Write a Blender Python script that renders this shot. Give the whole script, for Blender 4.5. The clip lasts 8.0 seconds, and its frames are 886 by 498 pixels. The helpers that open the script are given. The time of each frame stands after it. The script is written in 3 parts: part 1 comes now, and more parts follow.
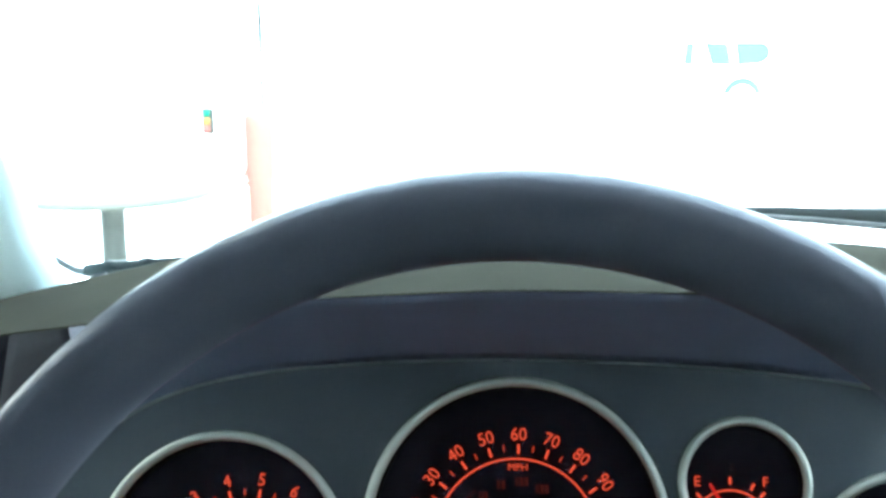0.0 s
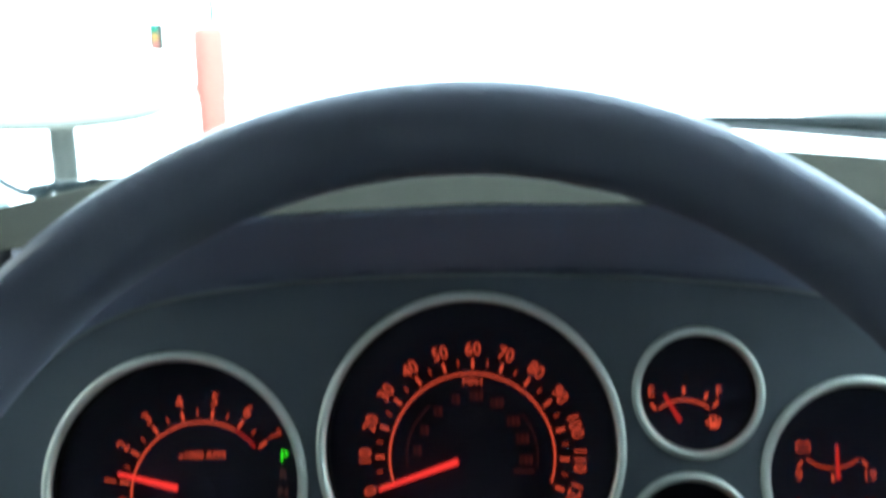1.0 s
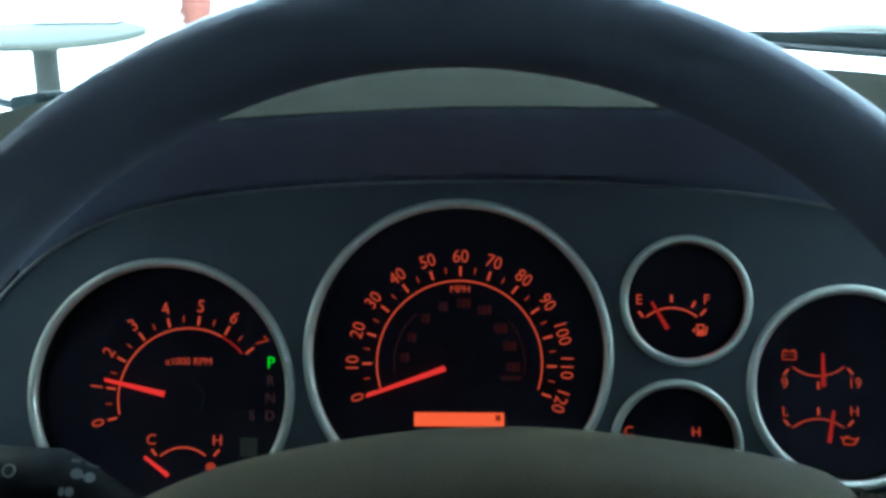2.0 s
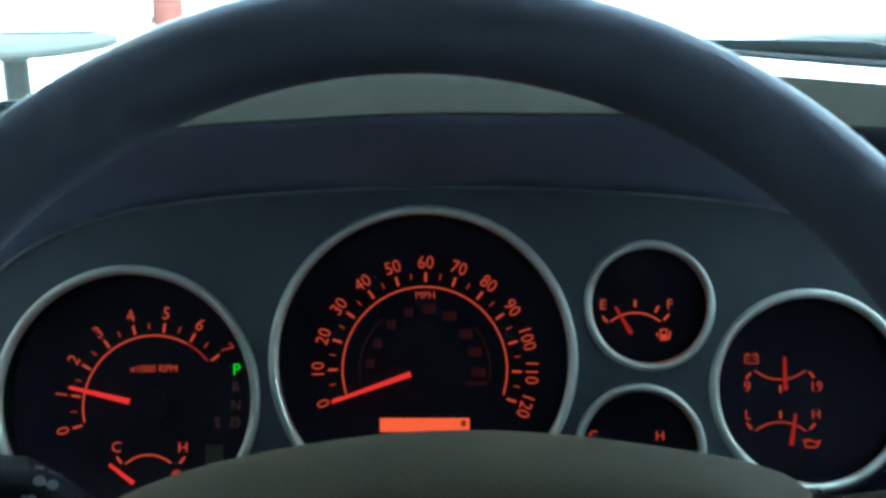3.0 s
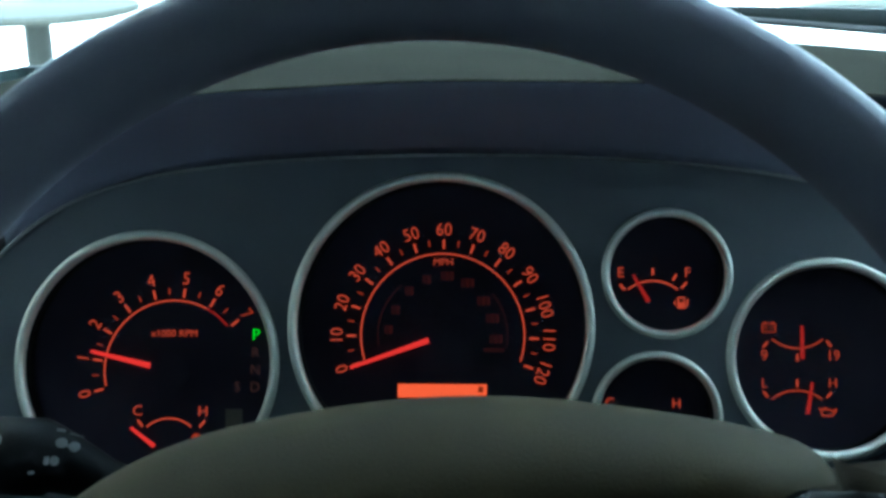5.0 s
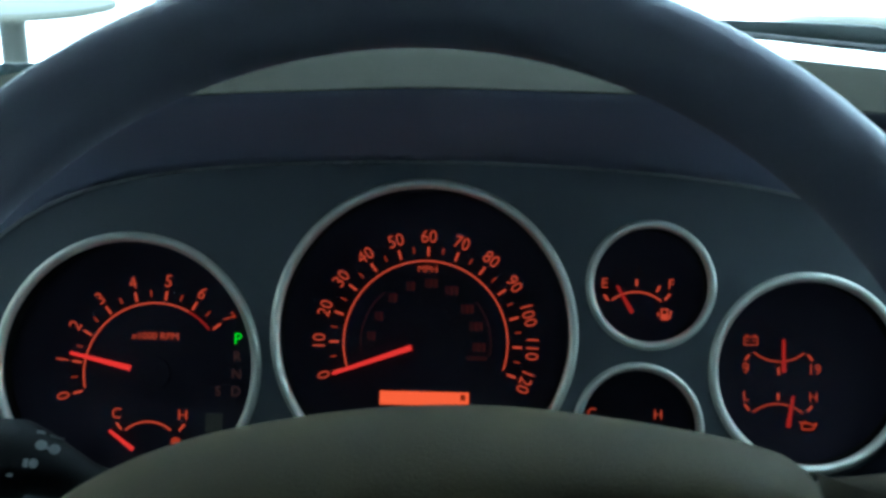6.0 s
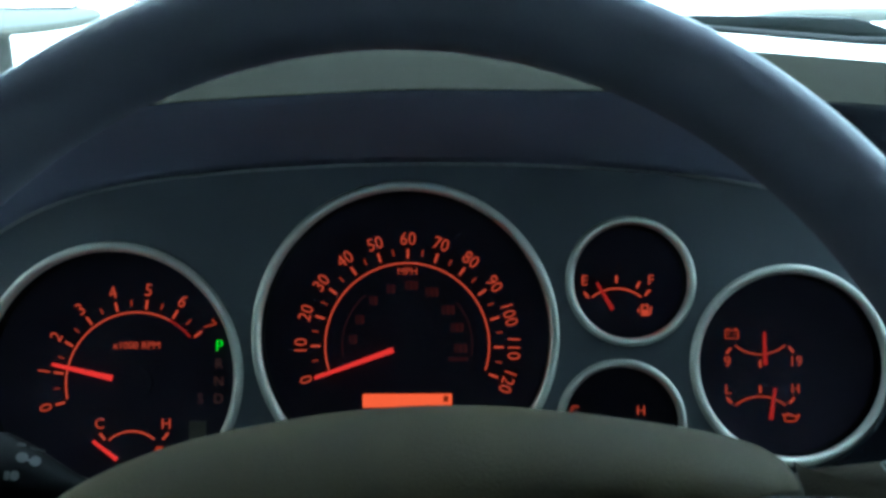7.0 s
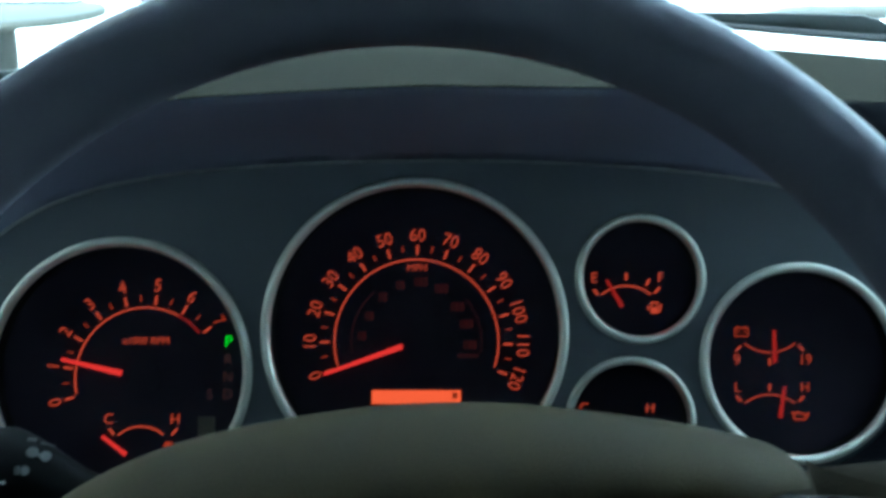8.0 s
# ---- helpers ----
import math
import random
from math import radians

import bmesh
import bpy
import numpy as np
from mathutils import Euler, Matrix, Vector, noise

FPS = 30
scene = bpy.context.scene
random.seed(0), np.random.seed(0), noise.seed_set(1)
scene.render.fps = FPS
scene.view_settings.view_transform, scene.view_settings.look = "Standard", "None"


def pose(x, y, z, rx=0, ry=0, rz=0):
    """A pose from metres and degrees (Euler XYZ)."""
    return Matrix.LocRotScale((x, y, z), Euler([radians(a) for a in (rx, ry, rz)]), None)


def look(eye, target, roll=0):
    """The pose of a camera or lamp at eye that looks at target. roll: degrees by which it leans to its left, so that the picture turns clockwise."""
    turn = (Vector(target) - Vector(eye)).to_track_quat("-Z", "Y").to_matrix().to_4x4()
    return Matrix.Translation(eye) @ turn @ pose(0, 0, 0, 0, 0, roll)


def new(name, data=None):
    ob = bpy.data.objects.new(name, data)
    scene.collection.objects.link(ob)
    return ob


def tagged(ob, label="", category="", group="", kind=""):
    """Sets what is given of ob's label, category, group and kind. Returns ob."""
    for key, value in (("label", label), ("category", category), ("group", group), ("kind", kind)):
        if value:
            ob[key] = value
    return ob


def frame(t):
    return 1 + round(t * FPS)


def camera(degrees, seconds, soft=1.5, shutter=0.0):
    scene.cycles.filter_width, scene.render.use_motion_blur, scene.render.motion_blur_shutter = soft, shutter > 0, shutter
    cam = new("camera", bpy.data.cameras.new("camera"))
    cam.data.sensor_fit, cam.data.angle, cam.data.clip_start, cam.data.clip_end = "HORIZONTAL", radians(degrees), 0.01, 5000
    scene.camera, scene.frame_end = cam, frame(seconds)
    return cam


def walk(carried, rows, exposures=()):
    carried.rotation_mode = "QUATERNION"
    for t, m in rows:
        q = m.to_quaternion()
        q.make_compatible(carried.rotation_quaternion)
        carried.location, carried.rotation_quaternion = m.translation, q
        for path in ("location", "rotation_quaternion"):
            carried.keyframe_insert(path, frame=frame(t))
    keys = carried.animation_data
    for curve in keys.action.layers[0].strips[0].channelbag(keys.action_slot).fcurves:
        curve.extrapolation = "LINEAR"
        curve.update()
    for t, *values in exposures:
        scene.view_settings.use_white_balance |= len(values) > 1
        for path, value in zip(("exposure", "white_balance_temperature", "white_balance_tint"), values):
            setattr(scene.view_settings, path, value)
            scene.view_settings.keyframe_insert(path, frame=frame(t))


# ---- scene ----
cam = camera(39.54, 8.0, soft=3.0, shutter=0.4)
cam.data.dof.use_dof, cam.data.dof.focus_distance, cam.data.dof.aperture_fstop = True, 0.70, 28.0
PATH = [
    (0.0, pose(0.0249, -0.5676, 1.4865, 80.345, 0.861, 5.724)),
    (0.3, pose(0.0243, -0.5662, 1.4852, 79.786, 1.012, 5.029)),
    (0.5, pose(0.0239, -0.5648, 1.4836, 79.778, 0.605, 4.392)),
    (0.8, pose(0.0257, -0.5611, 1.4843, 78.379, 0.951, 3.500)),
    (1.0, pose(0.0268, -0.5583, 1.4847, 76.326, 1.425, 3.555)),
    (1.2, pose(0.0219, -0.5527, 1.4751, 72.979, 0.783, 3.612)),
    (2.3, pose(0.0281, -0.5577, 1.4735, 72.872, 1.029, 2.836)),
    (2.5, pose(0.0293, -0.5578, 1.4729, 72.588, 0.995, 2.594)),
    (2.8, pose(0.0300, -0.5589, 1.4733, 73.205, 0.953, 1.721)),
    (3.0, pose(0.0304, -0.5594, 1.4734, 73.331, 0.819, 1.831)),
    (3.2, pose(0.0310, -0.5585, 1.4726, 72.823, 0.453, 1.903)),
    (3.5, pose(0.0314, -0.5553, 1.4707, 70.024, 0.611, 3.084)),
    (4.0, pose(0.0304, -0.5582, 1.4669, 70.417, 0.810, 3.496)),
    (4.2, pose(0.0312, -0.5586, 1.4680, 70.301, 1.081, 3.320)),
    (4.5, pose(0.0327, -0.5589, 1.4695, 70.049, 1.364, 3.293)),
    (4.7, pose(0.0335, -0.5616, 1.4724, 70.904, 1.399, 3.086)),
    (5.8, pose(0.0226, -0.5606, 1.4748, 72.384, -0.994, 2.115)),
    (6.0, pose(0.0256, -0.5604, 1.4742, 72.103, -0.615, 1.958)),
    (6.2, pose(0.0309, -0.5619, 1.4765, 72.972, 0.188, 1.160)),
    (6.5, pose(0.0381, -0.5609, 1.4789, 72.333, 1.251, 0.778)),
    (6.8, pose(0.0344, -0.5599, 1.4753, 71.872, 1.017, 1.057)),
    (7.0, pose(0.0323, -0.5608, 1.4736, 72.241, 0.722, 1.176)),
    (7.2, pose(0.0330, -0.5616, 1.4740, 72.631, 0.648, 0.870)),
    (7.5, pose(0.0341, -0.5626, 1.4746, 72.746, 0.870, 0.733)),
    (7.8, pose(0.0313, -0.5623, 1.4746, 72.814, 0.764, 0.416)),
    (8.0, pose(0.0293, -0.5603, 1.4739, 72.043, 0.545, 1.405)),
]
walk(cam, PATH, exposures=[(0.0, 5.95, 5500, -8), (0.7, 5.95, 5500, -8), (1.0, 5.6, 5400, -9), (1.3, 4.93, 4950, -15), (8.0, 4.93, 4950, -15)])

# ---- light: bright hazy sky, soft sun high on the passenger side ----
world = bpy.data.worlds.new("sky")
scene.world = world
world.use_nodes = True
wn = world.node_tree
sky = wn.nodes.new("ShaderNodeTexSky")
sky.sky_type = "NISHITA"
sky.sun_disc = False
sky.sun_elevation = radians(52)
sky.sun_rotation = radians(155.8)
sky.air_density, sky.dust_density, sky.ozone_density = 1.0, 3.0, 1.0
haze = wn.nodes.new("ShaderNodeHueSaturation")
haze.inputs["Saturation"].default_value = 0.3
wn.links.new(sky.outputs[0], haze.inputs["Color"])
wn.links.new(haze.outputs[0], wn.nodes["Background"].inputs[0])
wn.nodes["Background"].inputs[1].default_value = 0.15

sun_data = bpy.data.lights.new("sun", "SUN")
sun_data.energy, sun_data.angle, sun_data.color = 0.6, radians(12), (1.0, 0.96, 0.9)
sun = new("sun", sun_data)
sun.matrix_world = look((1.8, -4.0, 5.4), (0, 0, 0))

# ---- materials ----


def material(name, color, rough=0.5, metal=0.0, grain=0.0, scale=400.0, vary=0.15, big=6.0, coat=0.0, spec=0.5):
    """Painted, moulded or cast surface: colour that varies at two scales, and a fine relief."""
    m = bpy.data.materials.new(name)
    m.use_nodes = True
    t = m.node_tree
    b = t.nodes["Principled BSDF"]
    b.inputs["Roughness"].default_value, b.inputs["Metallic"].default_value = rough, metal
    b.inputs["Coat Weight"].default_value = coat
    b.inputs["Specular IOR Level"].default_value = spec
    co = t.nodes.new("ShaderNodeTexCoord")
    n1, n2 = t.nodes.new("ShaderNodeTexNoise"), t.nodes.new("ShaderNodeTexNoise")
    n1.inputs["Scale"].default_value, n2.inputs["Scale"].default_value = big, scale
    n1.inputs["Detail"].default_value, n2.inputs["Detail"].default_value = 4.0, 2.0
    for n in (n1, n2):
        t.links.new(co.outputs["Object"], n.inputs["Vector"])
    both = t.nodes.new("ShaderNodeMath")
    both.operation = "MULTIPLY_ADD"
    t.links.new(n2.outputs[0], both.inputs[0])
    both.inputs[1].default_value = 0.4
    t.links.new(n1.outputs[0], both.inputs[2])
    ramp = t.nodes.new("ShaderNodeMapRange")
    ramp.inputs["From Min"].default_value, ramp.inputs["From Max"].default_value = 0.4, 1.0
    ramp.inputs["To Min"].default_value, ramp.inputs["To Max"].default_value = 1 - vary, 1 + vary
    t.links.new(both.outputs[0], ramp.inputs["Value"])
    mul = t.nodes.new("ShaderNodeVectorMath")
    mul.operation = "SCALE"
    mul.inputs[0].default_value = color
    t.links.new(ramp.outputs[0], mul.inputs["Scale"])
    t.links.new(mul.outputs[0], b.inputs["Base Color"])
    rr = t.nodes.new("ShaderNodeMapRange")
    rr.inputs["To Min"].default_value, rr.inputs["To Max"].default_value = max(0.02, rough - 0.08), min(1, rough + 0.08)
    t.links.new(n1.outputs[0], rr.inputs["Value"])
    t.links.new(rr.outputs[0], b.inputs["Roughness"])
    if grain:
        bump = t.nodes.new("ShaderNodeBump")
        bump.inputs["Strength"].default_value, bump.inputs["Distance"].default_value = grain, 0.0004
        t.links.new(n2.outputs[0], bump.inputs["Height"])
        t.links.new(bump.outputs[0], b.inputs["Normal"])
    return m


def glowing(name, color, power, base=(0.02, 0.004, 0.002)):
    """Glowing dial print; unlit pieces get a weak glow too."""
    m = bpy.data.materials.new(name)
    m.use_nodes = True
    b = m.node_tree.nodes["Principled BSDF"]
    b.inputs["Base Color"].default_value = (*base, 1)
    b.inputs["Emission Color"].default_value = (*color, 1)
    b.inputs["Emission Strength"].default_value = power
    b.inputs["Roughness"].default_value = 0.6
    b.inputs["Specular IOR Level"].default_value = 0.05
    return m


def clear_glass(name, color):
    m = bpy.data.materials.new(name)
    m.use_nodes = True
    b = m.node_tree.nodes["Principled BSDF"]
    b.inputs["Base Color"].default_value = (*color, 1)
    b.inputs["Transmission Weight"].default_value = 1.0
    b.inputs["Roughness"].default_value = 0.0
    b.inputs["IOR"].default_value = 1.45
    return m


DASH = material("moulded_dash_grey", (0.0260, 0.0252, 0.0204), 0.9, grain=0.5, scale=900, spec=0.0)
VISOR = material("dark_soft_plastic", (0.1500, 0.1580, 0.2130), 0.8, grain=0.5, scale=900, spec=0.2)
# The cowl's sides repeat its plastic darker: shade put into the colour.
CHEEK_SHADE = material("cowl_side_shade", (0.0110, 0.0112, 0.0150), 0.9, grain=0.5, scale=900, spec=0.05)
# Near-black copy of the dash plastic, coloured to stand in for shade.
LOWER_SHADE = material("lower_dash_shade", (0.0045, 0.0050, 0.0070), 0.9, grain=0.5, scale=900, spec=0.02)
PANEL = material("cluster_panel_slate", (0.0730, 0.0825, 0.0950), 0.5, grain=0.3, scale=1200, spec=0.25)
SILVER = material("satin_silver_ring", (0.60, 0.615, 0.55), 0.38, metal=0.6, scale=1500, vary=0.06)
DIAL = material("black_dial_face", (0.0200, 0.0172, 0.0275), 0.7, scale=1500, vary=0.2, spec=0.03)
RIM = material("black_leather", (0.0620, 0.0635, 0.0790), 0.75, grain=0.08, scale=1400, spec=0.08)
RIM.node_tree.nodes["Principled BSDF"].inputs["Coat Weight"].default_value = 0.17
RIM.node_tree.nodes["Principled BSDF"].inputs["Coat Roughness"].default_value = 0.05
PAD = material("grained_airbag_vinyl", (0.0182, 0.0143, 0.0057), 0.75, grain=0.5, scale=1100, vary=0.42, big=22.0, spec=0.06)
SPOKE = material("warm_grey_trim", (0.0240, 0.0196, 0.0125), 0.7, grain=0.5, scale=900, spec=0.08)
POD = material("dark_switch_trim", (0.0095, 0.0094, 0.0080), 0.7, grain=0.5, scale=900, spec=0.06)
BLACK = material("black_plastic", (0.0040, 0.0042, 0.0045), 0.6, grain=0.3, scale=900, spec=0.06)
BEAD = material("pale_edge_bead", (0.17, 0.175, 0.18), 0.55, scale=900)
# Blade greyer than its arm: the lit top is put into the colour.
RUBBER = material("wiper_rubber", (0.021, 0.024, 0.025), 0.6, scale=500, spec=0.04)
COWL = material("pale_strip_grey", (0.1700, 0.1700, 0.1487), 0.8, scale=300)
ARM = material("wiper_arm_black", (0.0100, 0.0110, 0.0130), 0.5, scale=500)
CHROME = material("worn_chrome", (0.75, 0.74, 0.68), 0.14, metal=1.0, scale=600, vary=0.12)
ICON = material("printed_white_symbol", (0.12, 0.124, 0.120), 0.6)
TRIM = material("pale_pillar_cloth", (0.5400, 0.6390, 0.6300), 0.9, grain=0.5, scale=900)
# Near-white liner, set this bright to bounce light round the cab.
BOUNCE_LINER = material("bounce_liner", (0.80, 0.80, 0.79), 0.95, grain=0.5, scale=700)
SEAT = material("dark_seat_cloth", (0.055, 0.055, 0.058), 0.95, grain=0.8, scale=500)
CARPET = material("dark_carpet", (0.05, 0.05, 0.052), 0.95, grain=0.9, scale=600)
BODY = material("white_truck_paint", (0.78, 0.79, 0.80), 0.3, coat=0.6, scale=900, vary=0.03)
GROUND = material("pale_concrete", (0.46, 0.45, 0.43), 0.9, grain=0.7, scale=40, big=0.3)
# Outdoor colours held near black to offset the overexposed daylight.
RED = material("red_plastic_darkened", (0.0530, 0.0212, 0.0168), 0.6, scale=30, big=4, spec=0.04)
STEEL = material("grey_steel_darkened", (0.0084, 0.0105, 0.0112), 0.5, scale=60, big=5, spec=0.04)
POST = material("table_post_darkened", (0.0176, 0.0189, 0.0176), 0.5, scale=60, big=5, spec=0.04)
TABLE = material("green_table_darkened", (0.0197, 0.0205, 0.0180), 0.6, scale=50, big=5, spec=0.04)
TRAY = material("white_board", (0.8, 0.8, 0.78), 0.6, scale=40)
HOUSING = material("signal_housing", (0.0088, 0.0088, 0.0080), 0.5, scale=90, spec=0.04)
LENS_G = material("green_lens", (0.0040, 0.0288, 0.0192), 0.3, scale=200, spec=0.04)
LENS_A = material("amber_lens", (0.0640, 0.0368, 0.0112), 0.3, scale=200, spec=0.04)
LENS_R = material("red_lens", (0.0480, 0.0184, 0.0160), 0.3, scale=200, spec=0.04)
# Cyan stands in for the sky's reflection; the surface itself barely reflects.
CARGLASS = material("car_dark_painted_cyan", (0.0150, 0.0334, 0.0361), 0.3, vary=0.05, spec=0.04)
# Tyre grey lightened to stand in for overexposed daylight.
TYRE = material("lightened_tyre", (0.2, 0.2, 0.2), 0.85, scale=60)
GLASS = clear_glass("windshield_glass", (0.97, 1.0, 0.99))
ORANGE = glowing("orange_backlit_print", (0.80, 0.068, 0.029), 0.0225)
AMBER = glowing("dimmer_orange_print", (0.80, 0.066, 0.027), 0.0175)
ARC = glowing("orange_scale_line", (0.80, 0.058, 0.020), 0.0150)
NEEDLE = glowing("red_needle", (0.85, 0.025, 0.02), 0.0310)
DARKNEEDLE = glowing("dim_red_needle", (0.7, 0.02, 0.015), 0.0150)
# GEAR, DIM and FAINT: unlit print with a weak glow added to show.
GEAR = glowing("weak_glow_gear_letter", (0.5, 0.17, 0.13), 0.00260, (0.03, 0.022, 0.02))
DIM = glowing("weak_glow_dial_print", (0.5, 0.06, 0.045), 0.00170, (0.006, 0.002, 0.0024))
GREEN = glowing("green_gear_letter", (0.13, 0.75, 0.008), 0.0330)
LCD = glowing("orange_display", (0.85, 0.083, 0.024), 0.0405)
FAINT = glowing("faint_dial_print", (0.5, 0.07, 0.06), 0.00110, (0.005, 0.0025, 0.003))
LCDINK = glowing("display_segment", (0.5, 0.04, 0.01), 0.01257)
UNLIT = material("unlit_red_warning_lens", (0.026, 0.015, 0.020), 0.6, spec=0.05)
SENSOR = material("olive_sensor_window", (0.075, 0.073, 0.050), 0.5)

# ---- mesh helpers ----


def part(name, bm, mat, parent=None, label="", smooth=True):
    me = bpy.data.meshes.new(name)
    bmesh.ops.recalc_face_normals(bm, faces=bm.faces)
    bm.to_mesh(me)
    bm.free()
    me.materials.append(mat)
    for p in me.polygons:
        p.use_smooth = smooth
    ob = new(name, me)
    ob.parent = parent
    if label:
        tagged(ob, label)
    return ob


def empty(name, m, label, category, group="", kind=""):
    e = new(name)
    e.empty_display_size = 0.05
    e.matrix_world = m
    return tagged(e, label, category, group, kind)


def thing(name, bm, mat, label, category, kind="", smooth=True):
    return tagged(part(name, bm, mat, None, label, smooth), label, category, "", kind)


def lathe(profile, n=96, bm=None, closed=False):
    """Turn a profile of (radius, height) about the local z axis."""
    bm = bm or bmesh.new()
    rows = [[bm.verts.new((r * math.cos(2 * math.pi * k / n), r * math.sin(2 * math.pi * k / n), z)) for k in range(n)] for r, z in profile]
    pairs = list(zip(rows, rows[1:])) + ([(rows[-1], rows[0])] if closed else [])
    for a, b in pairs:
        for k in range(n):
            bm.faces.new((a[k], a[(k + 1) % n], b[(k + 1) % n], b[k]))
    return bm


def prism(outline, z0, z1, bevel=0.0, seg=2):
    """A flat outline, counter-clockwise, given thickness along z."""
    bm = bmesh.new()
    low = [bm.verts.new((x, y, z0)) for x, y in outline]
    top = [bm.verts.new((x, y, z1)) for x, y in outline]
    bm.faces.new(low[::-1])
    face = bm.faces.new(top)
    n = len(outline)
    for k in range(n):
        bm.faces.new((low[k], low[(k + 1) % n], top[(k + 1) % n], top[k]))
    if bevel:
        bmesh.ops.bevel(bm, geom=list(face.edges), offset=bevel, segments=seg, affect="EDGES", profile=0.5)
    return bm


def bar(x, y, length, width, angle, z0, z1):
    """A small flat bar whose length points along angle (degrees)."""
    a = radians(angle)
    c, s = math.cos(a), math.sin(a)
    pts = [(-length / 2, -width / 2), (length / 2, -width / 2), (length / 2, width / 2), (-length / 2, width / 2)]
    return prism([(x + c * u - s * v, y + s * u + c * v) for u, v in pts], z0, z1)


def between(p, q, w0, w1, z0, z1):
    """A tapered bar from p to q."""
    d = Vector((q[0] - p[0], q[1] - p[1])).normalized()
    n = Vector((-d.y, d.x))
    return prism([(p[0] - n.x * w0, p[1] - n.y * w0), (q[0] - n.x * w1, q[1] - n.y * w1), (q[0] + n.x * w1, q[1] + n.y * w1), (p[0] + n.x * w0, p[1] + n.y * w0)], z0, z1)


def arc_strip(cx, cy, r, a0, a1, width, z0, z1, n=48):
    pts = []
    for k in range(n + 1):
        a = radians(a0 + (a1 - a0) * k / n)
        pts.append((cx + (r + width / 2) * math.cos(a), cy + (r + width / 2) * math.sin(a)))
    for k in range(n, -1, -1):
        a = radians(a0 + (a1 - a0) * k / n)
        pts.append((cx + (r - width / 2) * math.cos(a), cy + (r - width / 2) * math.sin(a)))
    if a1 < a0:
        pts = pts[::-1]
    bm = bmesh.new()
    m = n + 1
    for z in (z0, z1):
        for x, y in pts:
            bm.verts.new((x, y, z))
    bm.verts.ensure_lookup_table()
    t = 2 * m
    v = bm.verts
    for k in range(n):
        bm.faces.new((v[t + k], v[t + k + 1], v[t + t - 2 - k], v[t + t - 1 - k]))
    for k in range(t):
        bm.faces.new((v[k], v[(k + 1) % t], v[t + (k + 1) % t], v[t + k]))
    return bm


def ellipse(a, b, cx=0.0, cy=0.0, n=64):
    return [(cx + a * math.cos(2 * math.pi * k / n), cy + b * math.sin(2 * math.pi * k / n)) for k in range(n)]


def sheet(rows):
    """A grid of faces through rows of points."""
    bm = bmesh.new()
    vs = [[bm.verts.new(p) for p in row] for row in rows]
    for a, b in zip(vs, vs[1:]):
        for k in range(len(a) - 1):
            bm.faces.new((a[k], a[k + 1], b[k + 1], b[k]))
    return bm


def thick(ob, depth, offset=-1.0):
    m = ob.modifiers.new("thickness", "SOLIDIFY")
    m.thickness, m.offset = depth, offset
    return ob


def tube(points, radius, n=16):
    """A round bar through points; radius may be a list, one for each point."""
    pts = [Vector(p) for p in points]
    rad = radius if isinstance(radius, (list, tuple)) else [radius] * len(pts)
    bm = bmesh.new()
    rings = []
    for k, p in enumerate(pts):
        d = (pts[min(k + 1, len(pts) - 1)] - pts[max(k - 1, 0)]).normalized()
        side = d.cross(Vector((0.13, 0.2, 1))).normalized()
        up = side.cross(d)
        rings.append([bm.verts.new(p + rad[k] * (math.cos(2 * math.pi * j / n) * side + math.sin(2 * math.pi * j / n) * up)) for j in range(n)])
    for a, b in zip(rings, rings[1:]):
        for j in range(n):
            bm.faces.new((a[j], a[(j + 1) % n], b[(j + 1) % n], b[j]))
    bm.faces.new(rings[0][::-1])
    bm.faces.new(rings[-1])
    return bm


def box(x0, x1, y0, y1, z0, z1, bevel=0.0):
    bm = prism([(x0, y0), (x1, y0), (x1, y1), (x0, y1)], z0, z1)
    if bevel:
        bmesh.ops.bevel(bm, geom=list(bm.edges), offset=bevel, segments=2, affect="EDGES", profile=0.5)
    return bm


def curve_mesh(data):
    """The mesh of a text or filled curve."""
    ob = new("shape", data)
    me = bpy.data.meshes.new_from_object(ob.evaluated_get(bpy.context.evaluated_depsgraph_get()))
    bpy.data.objects.remove(ob)
    bm = bmesh.new()
    bm.from_mesh(me)
    bmesh.ops.remove_doubles(bm, verts=bm.verts, dist=1e-6)
    bm.to_mesh(me)
    bm.free()
    return me


WORDS = {}


def word(name, text, size, x, y, angle, z, mat, parent, squash=1.0):
    """Raised print: text centred at x, y in its parent's plane."""
    key = (text, size)
    if key not in WORDS:
        c = bpy.data.curves.new("print", "FONT")
        c.body, c.size, c.align_x, c.align_y, c.extrude, c.resolution_u = text, size, "CENTER", "CENTER", 0.0001, 3
        c.offset = -size * 0.006
        WORDS[key] = curve_mesh(c)
    me = WORDS[key].copy()
    me.materials.clear()
    me.materials.append(mat)
    ob = new(name, me)
    ob.parent = parent
    ob.matrix_local = pose(x, y, z, 0, 0, angle) @ Matrix.Diagonal((squash, 1, 1, 1))
    return ob


def filled(outlines, depth):
    """A flat plate with holes: the first outline is the edge, the rest are holes."""
    c = bpy.data.curves.new("plate", "CURVE")
    c.dimensions, c.fill_mode, c.extrude = "2D", "BOTH", depth / 2
    for pts in outlines:
        s = c.splines.new("POLY")
        s.points.add(len(pts) - 1)
        for p, (x, y) in zip(s.points, pts):
            p.co = (x, y, 0, 1)
        s.use_cyclic_u = True
    return curve_mesh(c)


def smooth_table(xs, values):
    """A smooth curve through a few given heights."""
    fine = np.linspace(xs[0], xs[-1], 400)
    v = np.interp(fine, xs, values)
    k = np.hanning(15)
